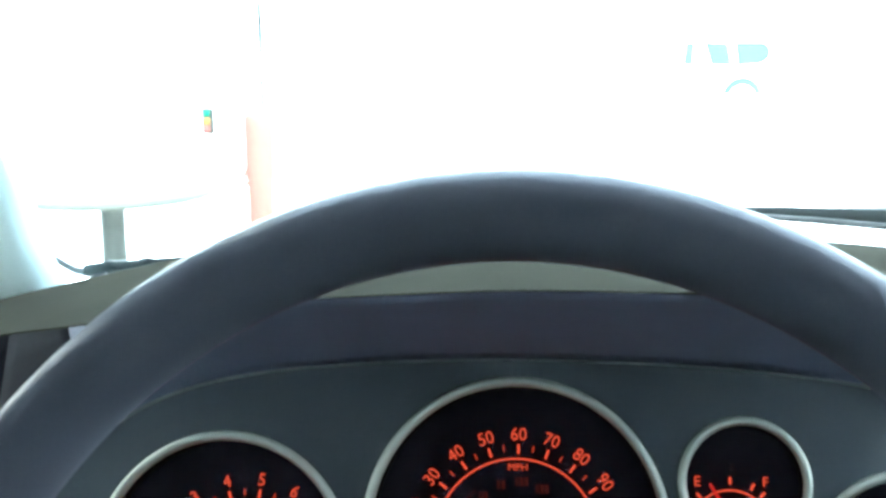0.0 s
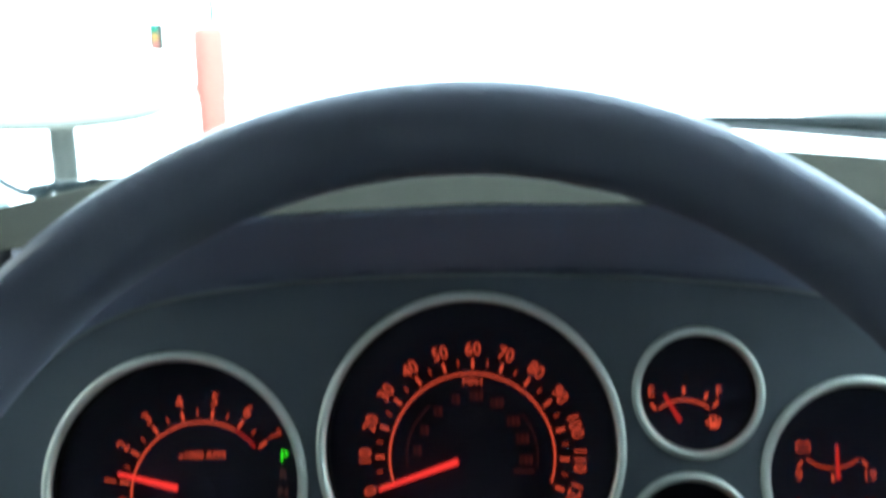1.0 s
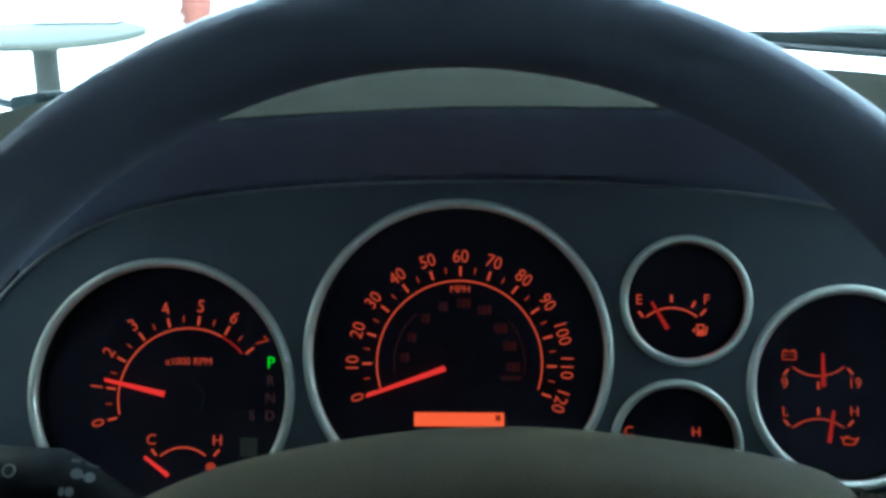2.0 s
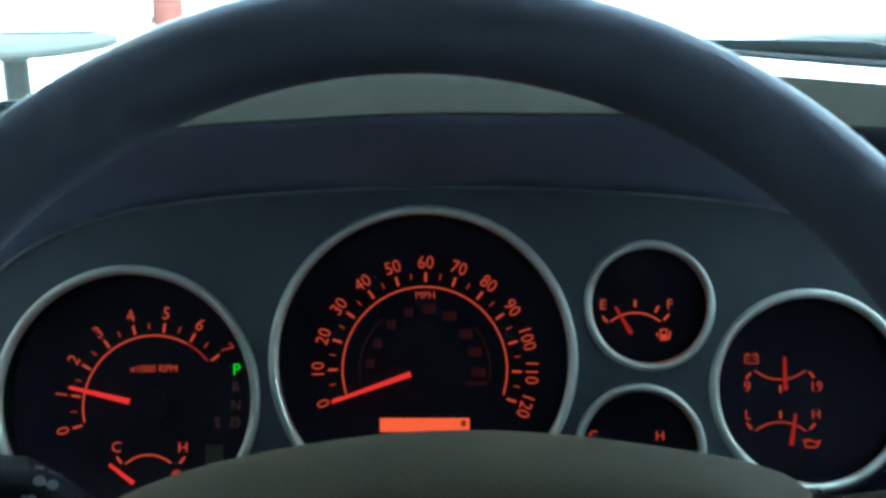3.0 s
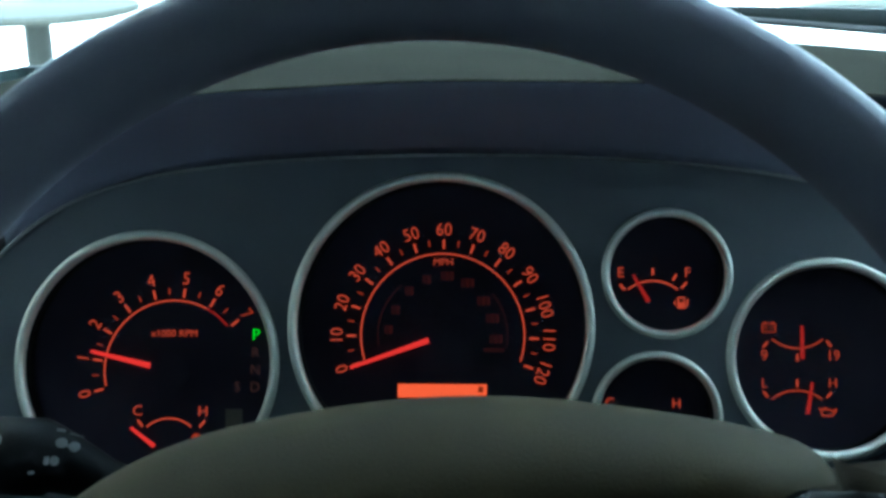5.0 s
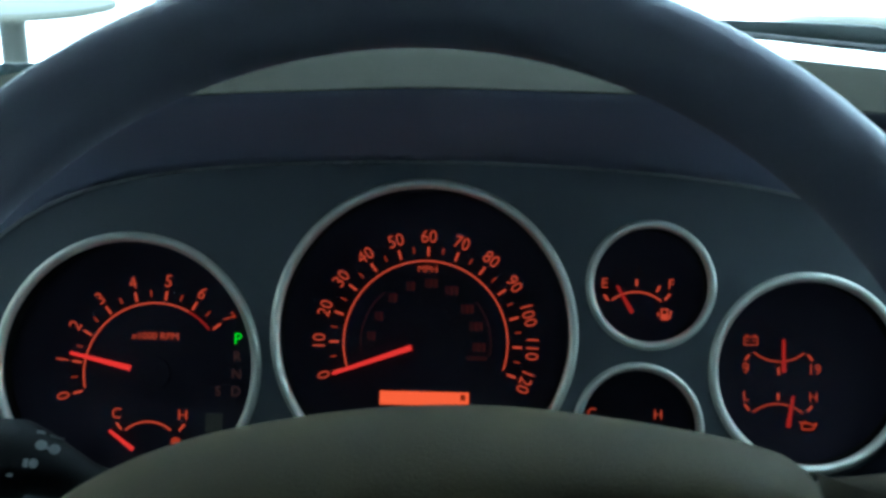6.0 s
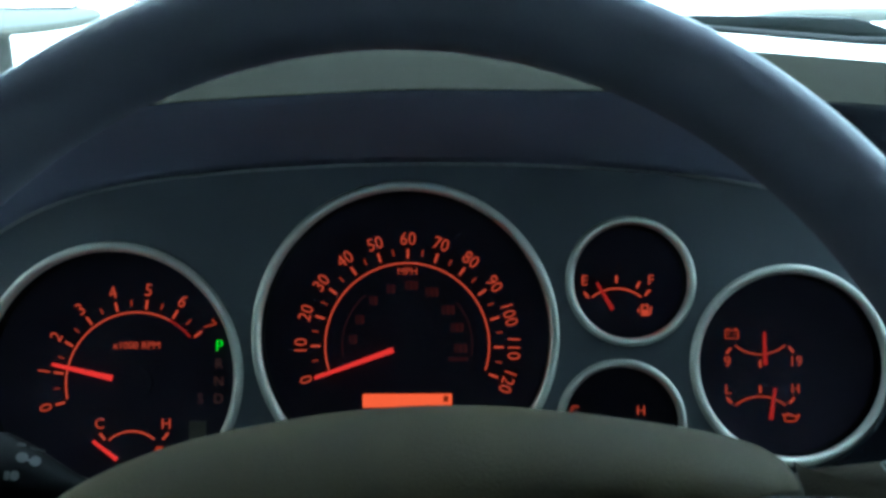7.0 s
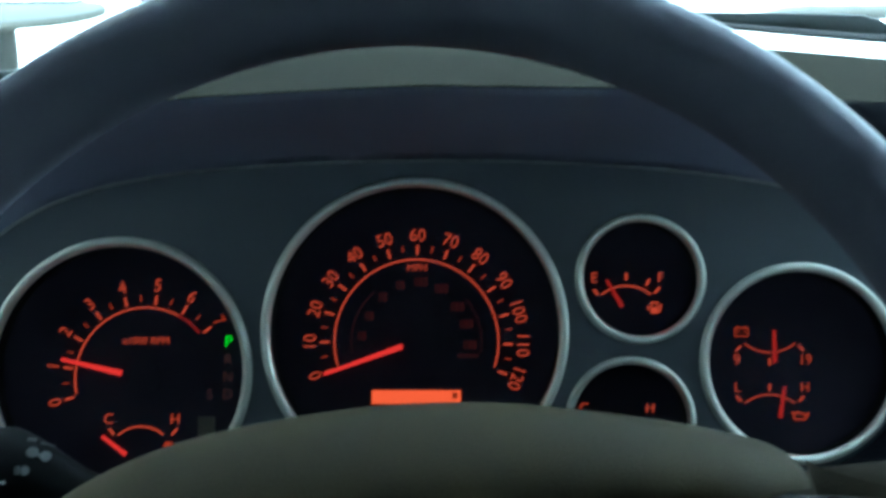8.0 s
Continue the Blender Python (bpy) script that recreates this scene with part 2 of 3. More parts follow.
    v = np.convolve(np.pad(v, 7, mode="edge"), k / k.sum(), mode="valid")
    return lambda x: float(np.interp(x, fine, v))


# ---- instrument cluster ----
RECLINE = 21.8
GAUGE = pose(0, 0, 1.25, 90 - RECLINE)


def on_panel(u, v, w):
    return GAUGE @ Vector((u, v, w))


def edge_v(u):
    """Height of the panel's arched top edge at u."""
    d = abs(u - 0.008)
    return 0.083 - 0.37 * d * d - (0.0046 if u < 0.008 else 0.0026) * (d / 0.168) ** 6.5


PANEL_W = 0.0112
cluster = empty("instrument_cluster", GAUGE, "dark instrument cluster with orange back-lit dials in silver rings", "instrument cluster")
RINGS = {"speedometer": (0.0, 0.0, 0.0742), "tachometer": (-0.143, -0.0196, 0.0652), "fuel_gauge": (0.1083, 0.0252, 0.0313),
         "temperature_gauge": (0.1030, -0.0430, 0.0312), "pressure_gauge": (0.1838, -0.0150, 0.0480)}
us = np.linspace(-0.27, 0.286, 60)
EDGE = [(float(u), edge_v(u)) for u in us]
outline = [(EDGE[0][0] - 0.002, -0.14), (EDGE[-1][0] + 0.002, -0.14)] + EDGE[::-1]
holes = [ellipse(r - 0.002, r - 0.002, x, y, 96)[::-1] for x, y, r in RINGS.values()]
plate = filled([outline] + holes, 0.003)
plate.materials.append(PANEL)
panel = new("panel", plate)
panel.parent = cluster
panel.matrix_local = pose(0, 0, PANEL_W - 0.0015)
tagged(panel, "slate grey moulded panel round the dials")
part("rear_plate", prism([(-0.27, -0.14), (0.286, -0.14), (0.286, 0.05), (0.2, 0.08), (-0.18, 0.08), (-0.27, 0.03)], -0.012, -0.006), BLACK, cluster)

# Dark strips added in place of shade on the panel's lower edge.
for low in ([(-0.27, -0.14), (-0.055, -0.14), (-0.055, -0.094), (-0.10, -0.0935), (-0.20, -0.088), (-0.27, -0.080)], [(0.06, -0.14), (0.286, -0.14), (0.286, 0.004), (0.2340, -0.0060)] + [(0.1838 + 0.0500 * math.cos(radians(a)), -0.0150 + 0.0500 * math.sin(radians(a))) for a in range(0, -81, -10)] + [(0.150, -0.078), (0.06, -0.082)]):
    part("lower_shade_strip", prism(low, PANEL_W - 0.001, PANEL_W + 0.006, 0.002), LOWER_SHADE, cluster, "added dark strip for the shade below the dials")
dials = {}
for kind, (x, y, r) in RINGS.items():
    d = part(kind, prism(ellipse(r - 0.001, r - 0.001, 0, 0, 96), -0.002, 0.0), DIAL, cluster, "black round dial with orange print", smooth=False)
    d.matrix_local = pose(x, y, 0)
    w = 0.0046 if r > 0.04 else 0.0040
    t = PANEL_W
    ring = lathe([(r - w, t - 0.002), (r - w - 0.0002, t), (r - w + 0.0006, t + 0.0016), (r - w * 0.62, t + 0.0028), (r - w * 0.3, t + 0.0026), (r - 0.0003, t + 0.0016), (r + 0.0005, t - 0.002)], 128)
    part("bezel", ring, SILVER, d, "satin silver ring")
    part("well", lathe([(r - w - 0.0004, 0.0), (r - w, t - 0.0015), (r - w * 0.5, t - 0.0015), (r - w * 0.5, 0.0)], 96), BLACK, d, "dark well wall")
    dials[kind] = (d, x, y)


def mark(kind, name, bm, mat, label=""):
    """A piece of print or a needle on one dial, drawn in the cluster's plane."""
    d, x, y = dials[kind]
    bmesh.ops.translate(bm, verts=bm.verts, vec=(-x, -y, 0))
    return part(name, bm, mat, d, label, smooth=False)


def say(kind, name, text, size, u, v, angle, mat, squash=1.0):
    d, x, y = dials[kind]
    return word(name, text, size, u - x, v - y, angle, 0.0005, mat, d, squash)


def polar(c, r, a):
    return c[0] + r * math.cos(radians(a)), c[1] + r * math.sin(radians(a))


Z0, Z1 = 0.0002, 0.0006
# speedometer: 0 to 120 in thirteen numerals
SC, STEP, FIRST = (0.0004, -0.0050), 18.2, 198.6
for k in range(13):
    a = FIRST - STEP * k
    u, v = polar(SC, 0.0518, a)
    say("speedometer", "numeral", str(10 * k), 0.0088, u, v, a - 90, ORANGE, 0.92)
    u, v = polar(SC, 0.0448, a)
    mark("speedometer", "tick", bar(u, v, 0.0046, 0.0011, a, Z0, Z1), ORANGE)
    if k < 12:
        u, v = polar(SC, 0.0455, a - STEP / 2)
        mark("speedometer", "minor_tick", bar(u, v, 0.0030, 0.0006, a - STEP / 2, Z0, Z1), ARC)
mark("speedometer", "scale_line", arc_strip(*SC, 0.0401, 198, -18, 0.0008, Z0, Z1, 72), ORANGE)
say("speedometer", "unit_word", "MPH", 0.0050, 0.0007, 0.0309, 0, ORANGE)
# the unlit second scale: digits too dim to read, as small bars
for n, (u, v) in enumerate(((-0.0262, -0.0022), (-0.0227, 0.0075), (-0.0161, 0.0167), (-0.0075, 0.0225), (0.0026, 0.0242), (0.0126, 0.0208), (0.0205, 0.0120), (0.0249, 0.0035), (0.0266, -0.0066))):
    digits = 2 if n < 4 else 3
    for k in range(digits):
        x = u + (k - (digits - 1) / 2) * 0.0023
        mark("speedometer", "unlit_digit", prism([(x - 0.0008, v - 0.0021), (x + 0.0008, v - 0.0021), (x + 0.0008, v + 0.0021), (x - 0.0008, v + 0.0021)], Z0, Z1), DIM if k else FAINT)
mark("speedometer", "unlit_unit", bar(0.0256, -0.0119, 0.0100, 0.0018, 0, Z0, Z1), FAINT)
mark("speedometer", "unlit_scale", arc_strip(*SC, 0.0318, 190, 130, 0.0004, Z0, Z1, 24), DIM)
mark("speedometer", "unlit_scale", arc_strip(*SC, 0.0318, 40, -10, 0.0004, Z0, Z1, 24), DIM)
mark("speedometer", "needle", between(polar(SC, 0.0070, 199.5), polar(SC, 0.0475, 199.5), 0.0014, 0.0008, 0.0035, 0.0046), NEEDLE, "glowing red needle at zero")
mark("speedometer", "needle_hub", prism(ellipse(0.0085, 0.0085, *SC, 40), 0.0006, 0.0026, 0.0018, 4), DIAL, "black needle hub")
mark("speedometer", "display", prism([(-0.0213, -0.0353), (0.0221, -0.0353), (0.0221, -0.0287), (-0.0213, -0.0287)], Z0, Z1), LCD, "glowing orange display strip")
mark("speedometer", "segment", prism([(0.0180, -0.0325), (0.0205, -0.0325), (0.0205, -0.0298), (0.0180, -0.0298)], 0.0007, 0.0009), LCDINK)

# tachometer with the coolant scale and the gear letters
TC, TSTEP, TFIRST = (-0.1326, -0.0230), 22.43, 195.0
for k in range(8):
    a = TFIRST - TSTEP * k
    u, v = polar(TC, 0.0455, a)
    say("tachometer", "numeral", str(k), 0.0088, u, v, a - 90, ORANGE if k < 7 else ARC, 0.92)
    u, v = polar(TC, 0.0385, a)
    mark("tachometer", "tick", bar(u, v, 0.0046, 0.0011, a, Z0, Z1), ORANGE)
    if k < 7:
        u, v = polar(TC, 0.0392, a - TSTEP / 2)
        mark("tachometer", "minor_tick", bar(u, v, 0.0030, 0.0006, a - TSTEP / 2, Z0, Z1), ARC)
mark("tachometer", "scale_line", arc_strip(*TC, 0.0346, 193, 62, 0.0008, Z0, Z1, 60), ORANGE)
mark("tachometer", "redline", arc_strip(*TC, 0.0346, 62, 40, 0.0008, Z0, Z1, 16), DARKNEEDLE)
say("tachometer", "unit_word", "x1000 RPM", 0.0050, -0.1324, -0.0048, 0, ORANGE)
mark("tachometer", "needle", between(polar(TC, 0.0110, 167.0), polar(TC, 0.0415, 167.0), 0.0014, 0.0008, 0.0035, 0.0046), NEEDLE, "glowing red needle just above one")
mark("tachometer", "needle_hub", prism(ellipse(0.0085, 0.0085, *TC, 40), 0.0006, 0.0026, 0.0018, 4), DIAL, "black needle hub")
for text, u, v in (("P", -0.0917, -0.0053), ("R", -0.0918, -0.0140), ("N", -0.0918, -0.0225), ("D", -0.0919, -0.0310), ("S", -0.1007, -0.0310)):
    say("tachometer", "gear_letter", text, 0.0078 if text == "P" else 0.0068, u, v, 0, GREEN if text == "P" else GEAR)
say("tachometer", "letter", "C", 0.0072, -0.1502, -0.0430, 0, ORANGE)
say("tachometer", "letter", "H", 0.0072, -0.1175, -0.0431, 0, ORANGE)
mark("tachometer", "scale_line", arc_strip(-0.1342, -0.0635, 0.0170, 132, 50, 0.0008, Z0, Z1, 24), ORANGE)
mark("tachometer", "tick", bar(-0.1488, -0.0490, 0.0040, 0.0011, 128, Z0, Z1), ORANGE)
mark("tachometer", "tick", bar(-0.1178, -0.0490, 0.0040, 0.0011, 50, Z0, Z1), ORANGE)
mark("tachometer", "small_needle", between((-0.1408, -0.0599), (-0.1527, -0.0510), 0.0010, 0.0007, 0.0025, 0.0034), NEEDLE)
mark("tachometer", "coolant_symbol", prism(ellipse(0.0024, 0.0020, -0.1206, -0.0557, 20), Z0, Z1), ARC)
mark("tachometer", "sensor_window", prism([(-0.1061, -0.0507), (-0.0980, -0.0507), (-0.0980, -0.0417), (-0.1061, -0.0417)], Z0, 0.0012), SENSOR, "small olive square window")

# fuel gauge
say("fuel_gauge", "letter", "E", 0.0070, 0.0872, 0.0259, 0, ORANGE)
say("fuel_gauge", "letter", "F", 0.0068, 0.1195, 0.0260, 0, ORANGE)
mark("fuel_gauge", "scale_line", arc_strip(0.1028, 0.0030, 0.0191, 129, 51, 0.0008, Z0, Z1, 24), ORANGE)
for u, v, a, l in ((0.0881, 0.0190, 130, 0.0036), (0.1028, 0.0266, 90, 0.0034), (0.1133, 0.0238, 63, 0.0034), (0.1178, 0.0200, 48, 0.0038)):
    mark("fuel_gauge", "tick", bar(u, v, l, 0.0011, a, Z0, Z1), ORANGE)
mark("fuel_gauge", "small_needle", between((0.1005, 0.0119), (0.0930, 0.0249), 0.0010, 0.0006, 0.0025, 0.0034), DARKNEEDLE)
mark("fuel_gauge", "pump_symbol", prism([(0.1146, 0.0087), (0.1182, 0.0087), (0.1182, 0.0143), (0.1146, 0.0143)], Z0, Z1), ORANGE)
mark("fuel_gauge", "pump_window", prism([(0.1154, 0.0117), (0.1174, 0.0117), (0.1174, 0.0135), (0.1154, 0.0135)], 0.0007, 0.0009), DIAL)
mark("fuel_gauge", "pump_hose", between((0.1188, 0.0092), (0.1196, 0.0132), 0.0004, 0.0004, Z0, Z1), ORANGE)
mark("fuel_gauge", "pump_arrow", prism([(0.1126, 0.0114), (0.1138, 0.0101), (0.1138, 0.0127)], Z0, Z1), ORANGE)
mark("fuel_gauge", "warning_lens", prism([(0.1016, 0.0288), (0.1062, 0.0288), (0.1056, 0.0322), (0.1042, 0.0350), (0.1036, 0.0350), (0.1022, 0.0322)], Z0, Z1), UNLIT, "unlit dark red warning lens")

# transmission temperature gauge
say("temperature_gauge", "letter", "C", 0.0066, 0.0818, -0.0372, 0, ORANGE)
say("temperature_gauge", "letter", "H", 0.0064, 0.1138, -0.0373, 0, ORANGE)
mark("temperature_gauge", "scale_line", arc_strip(0.0972, -0.0675, 0.0191, 129, 51, 0.0008, Z0, Z1, 24), ORANGE)
mark("temperature_gauge", "small_needle", between((0.0972, -0.0640), (0.0905, -0.0515), 0.0010, 0.0006, 0.0025, 0.0034), DARKNEEDLE)

# voltage above, oil pressure below
say("pressure_gauge", "numeral", "9", 0.0074, 0.1559, -0.0139, 0, AMBER)
say("pressure_gauge", "numeral", "19", 0.0072, 0.1888, -0.0138, 0, AMBER, 0.9)
say("pressure_gauge", "letter", "L", 0.0066, 0.1559, -0.0272, 0, AMBER)
say("pressure_gauge", "letter", "H", 0.0064, 0.1884, -0.0270, 0, AMBER)
mark("pressure_gauge", "scale_line", arc_strip(0.1718, 0.0086, 0.0188, 230, 310, 0.0008, Z0, Z1, 24), ARC)
mark("pressure_gauge", "scale_line", arc_strip(0.1714, -0.0495, 0.0190, 129, 51, 0.0008, Z0, Z1, 24), ARC)
for u, v, a in ((0.1566, -0.0084, 50), (0.1717, -0.0147, 90), (0.1868, -0.0079, 130), (0.1565, -0.0324, 130), (0.1715, -0.0270, 90), (0.1866, -0.0325, 48)):
    mark("pressure_gauge", "tick", bar(u, v, 0.0036, 0.0011, a, Z0, Z1), AMBER)
mark("pressure_gauge", "small_needle", between((0.1736, -0.0152), (0.1735, 0.0006), 0.0010, 0.0006, 0.0025, 0.0034), DARKNEEDLE)
mark("pressure_gauge", "small_needle", between((0.1757, -0.0414), (0.1781, -0.0264), 0.0010, 0.0006, 0.0025, 0.0034), DARKNEEDLE)
for u0, u1, v0, v1 in ((0.1550, 0.1616, -0.0026, -0.0021), (0.1550, 0.1616, 0.0012, 0.0017), (0.1550, 0.1555, -0.0026, 0.0017), (0.1611, 0.1616, -0.0026, 0.0017),
                       (0.1558, 0.1570, 0.0017, 0.0025), (0.1596, 0.1608, 0.0017, 0.0025), (0.1562, 0.1574, -0.0006, 0.0000), (0.1592, 0.1604, -0.0006, 0.0000)):
    mark("pressure_gauge", "battery_symbol", prism([(u0, v0), (u1, v0), (u1, v1), (u0, v1)], Z0, Z1), ARC)
for p, q, w in (((0.1832, -0.0424), (0.1880, -0.0424), 0.0004), ((0.1832, -0.0424), (0.1828, -0.0394), 0.0004), ((0.1828, -0.0394), (0.1862, -0.0394), 0.0004), ((0.1862, -0.0394), (0.1884, -0.0404), 0.0004),
                ((0.1884, -0.0404), (0.1901, -0.0392), 0.0004), ((0.1880, -0.0424), (0.1899, -0.0395), 0.0004), ((0.1845, -0.0394), (0.1845, -0.0383), 0.0006), ((0.1817, -0.0388), (0.1829, -0.0398), 0.0004)):
    mark("pressure_gauge", "oil_symbol", between(p, q, w, w, Z0, Z1), ARC)

# ---- dashboard: padded top, cowl over the dials, front face ----
crest_y = smooth_table([-0.45, -0.30, -0.21, -0.10, 0.0, 0.10, 0.20, 0.26, 0.40, 1.30], [0.12, 0.095, 0.005, -0.046, -0.058, -0.050, 0.015, 0.075, 0.11, 0.12])
crest_z = smooth_table([-0.45, -0.30, -0.21, -0.10, 0.0, 0.10, 0.20, 0.26, 0.40, 1.30], [1.294, 1.323, 1.351, 1.3750, 1.3822, 1.3792, 1.361, 1.346, 1.336, 1.31])
far_z = smooth_table([-0.45, -0.36, -0.25, -0.05, 0.12, 0.25, 0.37, 0.60, 1.30], [1.296, 1.314, 1.334, 1.348, 1.338, 1.3240, 1.3122, 1.3053, 1.291])


def far_y(x):
    return 0.42 - 0.28 * (x - 0.42) ** 2


dash = empty("dashboard", pose(0.42, 0.1, 0.75), "grey moulded dashboard with a hooded cowl over the dials", "dashboard", "", "structure")
BACK = dash.matrix_world.inverted()


def dash_part(name, rows, mat, label="", depth=0.003):
    bm = sheet(rows)
    bmesh.ops.transform(bm, matrix=BACK, verts=bm.verts)
    return thick(part(name, bm, mat, dash, label), depth, -1.0)


xs = [-0.46 + 1.76 * k / 120 for k in range(121)]
top_rows = []
for f in (0.0, 0.004, 0.012, 0.03, 0.07, 0.13, 0.2, 0.3, 0.4, 0.5, 0.6, 0.7, 0.8, 0.9, 0.97, 1.0):
    row = []
    for x in xs:
        y0, z0, y1, z1 = crest_y(x), crest_z(x), far_y(x), far_z(x)
        row.append((x, y0 + (y1 - y0) * f, z0 + (z1 - z0) * f + 0.005 * math.sin(math.pi * f)))
    top_rows.append(row)
ROLL = 0.0008
lip = [[(x, crest_y(x) - ROLL * math.sin(radians(q)), crest_z(x) - ROLL * (1 - math.cos(radians(q)))) for x in xs] for q in (90, 75, 60, 45, 30, 15)]
down = [(x, far_y(x) + 0.012, far_z(x) - 0.03) for x in xs]
dash_part("top_pad", top_rows + [down], DASH, "grey grained padded top", 0.0007)
dash_part("cowl_lip", lip + top_rows[:1], DASH, "soft rolled edge of the cowl", 0.0006)

# the cowl's dark inner face runs from the lip to the panel's arched edge
sides = 14
arch = [(EDGE[0][0], -0.14 + (EDGE[0][1] + 0.14) * k / sides) for k in range(sides)] + EDGE + [(EDGE[-1][0], EDGE[-1][1] - (EDGE[-1][1] + 0.14) * k / sides) for k in range(1, sides + 1)]
cowl_rows = []
for j in range(9):
    f = j / 8
    row = []
    for n, (u, v) in enumerate(arch):
        inner = on_panel(u, v, PANEL_W + 0.0008)
        x = u * 1.07
        drop = max(0.0, EDGE[0][1] - v) if u < 0 else max(0.0, EDGE[-1][1] - v)
        outer = Vector((x, crest_y(x) - ROLL + 0.0002, crest_z(x) - ROLL + 0.0001 - drop))
        p = outer.lerp(inner, f)
        p.y += 0.0015 * math.sin(math.pi * f)
        row.append(tuple(p))
    cowl_rows.append(row)
# Outer columns take darker colours that stand in for shade.
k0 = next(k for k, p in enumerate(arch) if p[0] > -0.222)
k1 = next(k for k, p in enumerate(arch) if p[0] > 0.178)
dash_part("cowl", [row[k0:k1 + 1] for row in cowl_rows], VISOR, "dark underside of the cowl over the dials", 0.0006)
dash_part("cowl_cheek", [row[:k0 + 1] for row in cowl_rows], CHEEK_SHADE, "side of the cowl with shade put into its colour", 0.002)
dash_part("cowl_cheek", [row[k1:] for row in cowl_rows], LOWER_SHADE, "side of the cowl darkened in place of shade", 0.002)
part_edge = [tuple(on_panel(u, v - 0.0005, PANEL_W + 0.0012)) for u, v in EDGE]
bm = tube(part_edge, 0.0009, 8)
bmesh.ops.transform(bm, matrix=BACK, verts=bm.verts)
part("edge_bead", bm, BEAD, dash, "thin pale line along the panel's arched edge")

# Front faces coloured near black to carry the shade below the crest.
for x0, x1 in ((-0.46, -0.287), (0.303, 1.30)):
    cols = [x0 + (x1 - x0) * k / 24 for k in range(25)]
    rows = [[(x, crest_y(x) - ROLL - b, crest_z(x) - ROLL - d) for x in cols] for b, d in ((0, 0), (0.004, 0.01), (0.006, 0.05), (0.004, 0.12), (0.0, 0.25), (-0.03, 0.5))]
    dash_part("front_face", rows, LOWER_SHADE, "lower front of the dashboard with shade put into its colour")

# ---- steering column with its two stalks ----
WHEEL_TILT = 29.64
WHEEL = pose(0.0074, -0.2676, 1.2762, 90 - WHEEL_TILT)
column = empty("steering_column", WHEEL @ pose(0, 0, -0.07), "dark steering column with a light stalk and a wiper stalk", "steering column")
part("shroud", lathe([(0.0, 0.0), (0.044, 0.0), (0.050, -0.006), (0.058, -0.06), (0.062, -0.16), (0.062, -0.20), (0.0, -0.20)], 48), SPOKE, column, "warm grey plastic shroud")
INTO = column.matrix_world.inverted() @ GAUGE


def stalk(name, stations, mat, label):
    bm = tube([p for p, r in stations], [r for p, r in stations], 28)
    bmesh.ops.transform(bm, matrix=INTO, verts=bm.verts)
    return part(name, bm, mat, column, label)


def stalk_print(owner, u, v, w, outline, lean=-14):
    bm = prism(outline, 0, 0.0006)
    bmesh.ops.transform(bm, matrix=INTO @ pose(u, v, w, lean), verts=bm.verts)
    ob = part("symbol", bm, ICON, owner, "", smooth=False)
    return ob


light_stalk = stalk("light_stalk", [((-0.255, -0.0555, 0.097), 0.0148), ((-0.250, -0.0553, 0.097), 0.0163), ((-0.186, -0.0548, 0.099), 0.0163), ((-0.1855, -0.0548, 0.099), 0.0152), ((-0.1845, -0.0548, 0.099), 0.0152),
                                       ((-0.184, -0.0548, 0.099), 0.0165), ((-0.159, -0.0552, 0.100), 0.0160), ((-0.1585, -0.0553, 0.100), 0.0150), ((-0.150, -0.0575, 0.1005), 0.0128), ((-0.132, -0.0640, 0.101), 0.0086), ((-0.118, -0.0680, 0.102), 0.0074), ((-0.06, -0.0800, 0.105), 0.0074)], BLACK, "black turn signal and light stalk with white symbols")
stalk_print(light_stalk, -0.1464, -0.0480, 0.1145, ellipse(0.0024, 0.0020, 0, 0, 16))
stalk_print(light_stalk, -0.1416, -0.0497, 0.1130, ellipse(0.0023, 0.0020, 0, 0, 16))
stalk_print(light_stalk, -0.1440, -0.0488, 0.1138, [(-0.002, -0.0006), (0.002, -0.0012), (0.002, -0.0002), (-0.002, 0.0006)])
stalk_print(light_stalk, -0.1492, -0.0552, 0.1148, ellipse(0.0018, 0.0019, 0, 0, 16))
stalk_print(light_stalk, -0.1523, -0.0551, 0.1150, [(-0.0009, -0.0015), (0.0009, -0.0017), (0.0009, 0.0017), (-0.0009, 0.0015)])
ring_print = arc_strip(0, 0, 0.0024, 0, 359, 0.0007, 0, 0.0006, 24)
bmesh.ops.transform(ring_print, matrix=INTO @ pose(-0.1735, -0.0470, 0.1155, -14), verts=ring_print.verts)
part("symbol", ring_print, ICON, light_stalk, "", smooth=False)
stalk_print(light_stalk, -0.1585, -0.0600, 0.1150, [(-0.0012, -0.0006), (0.0012, -0.0006), (0.0010, 0.0008), (-0.0012, 0.0004)])
stalk_print(light_stalk, -0.1474, -0.0430, 0.1120, [(-0.0018, -0.0005), (0.0016, -0.0009), (0.0016, 0.0002), (-0.0018, 0.0006)])
stalk_print(light_stalk, -0.1414, -0.0450, 0.1108, [(-0.0028, 0.0002), (0.0030, -0.0011), (0.0030, -0.0005), (-0.0028, 0.0008)])
wiper_stalk = stalk("wiper_stalk", [((0.06, -0.0860, 0.088), 0.008), ((0.13, -0.0790, 0.084), 0.0095), ((0.172, -0.0690, 0.082), 0.0118), ((0.1722, -0.0690, 0.082), 0.0108), ((0.1735, -0.0688, 0.082), 0.0108), ((0.1738, -0.0688, 0.082), 0.0122),
                                       ((0.24, -0.0625, 0.080), 0.0128), ((0.262, -0.0610, 0.080), 0.0118), ((0.266, -0.0607, 0.080), 0.009)], SPOKE, "warm grey wiper stalk with white symbols")
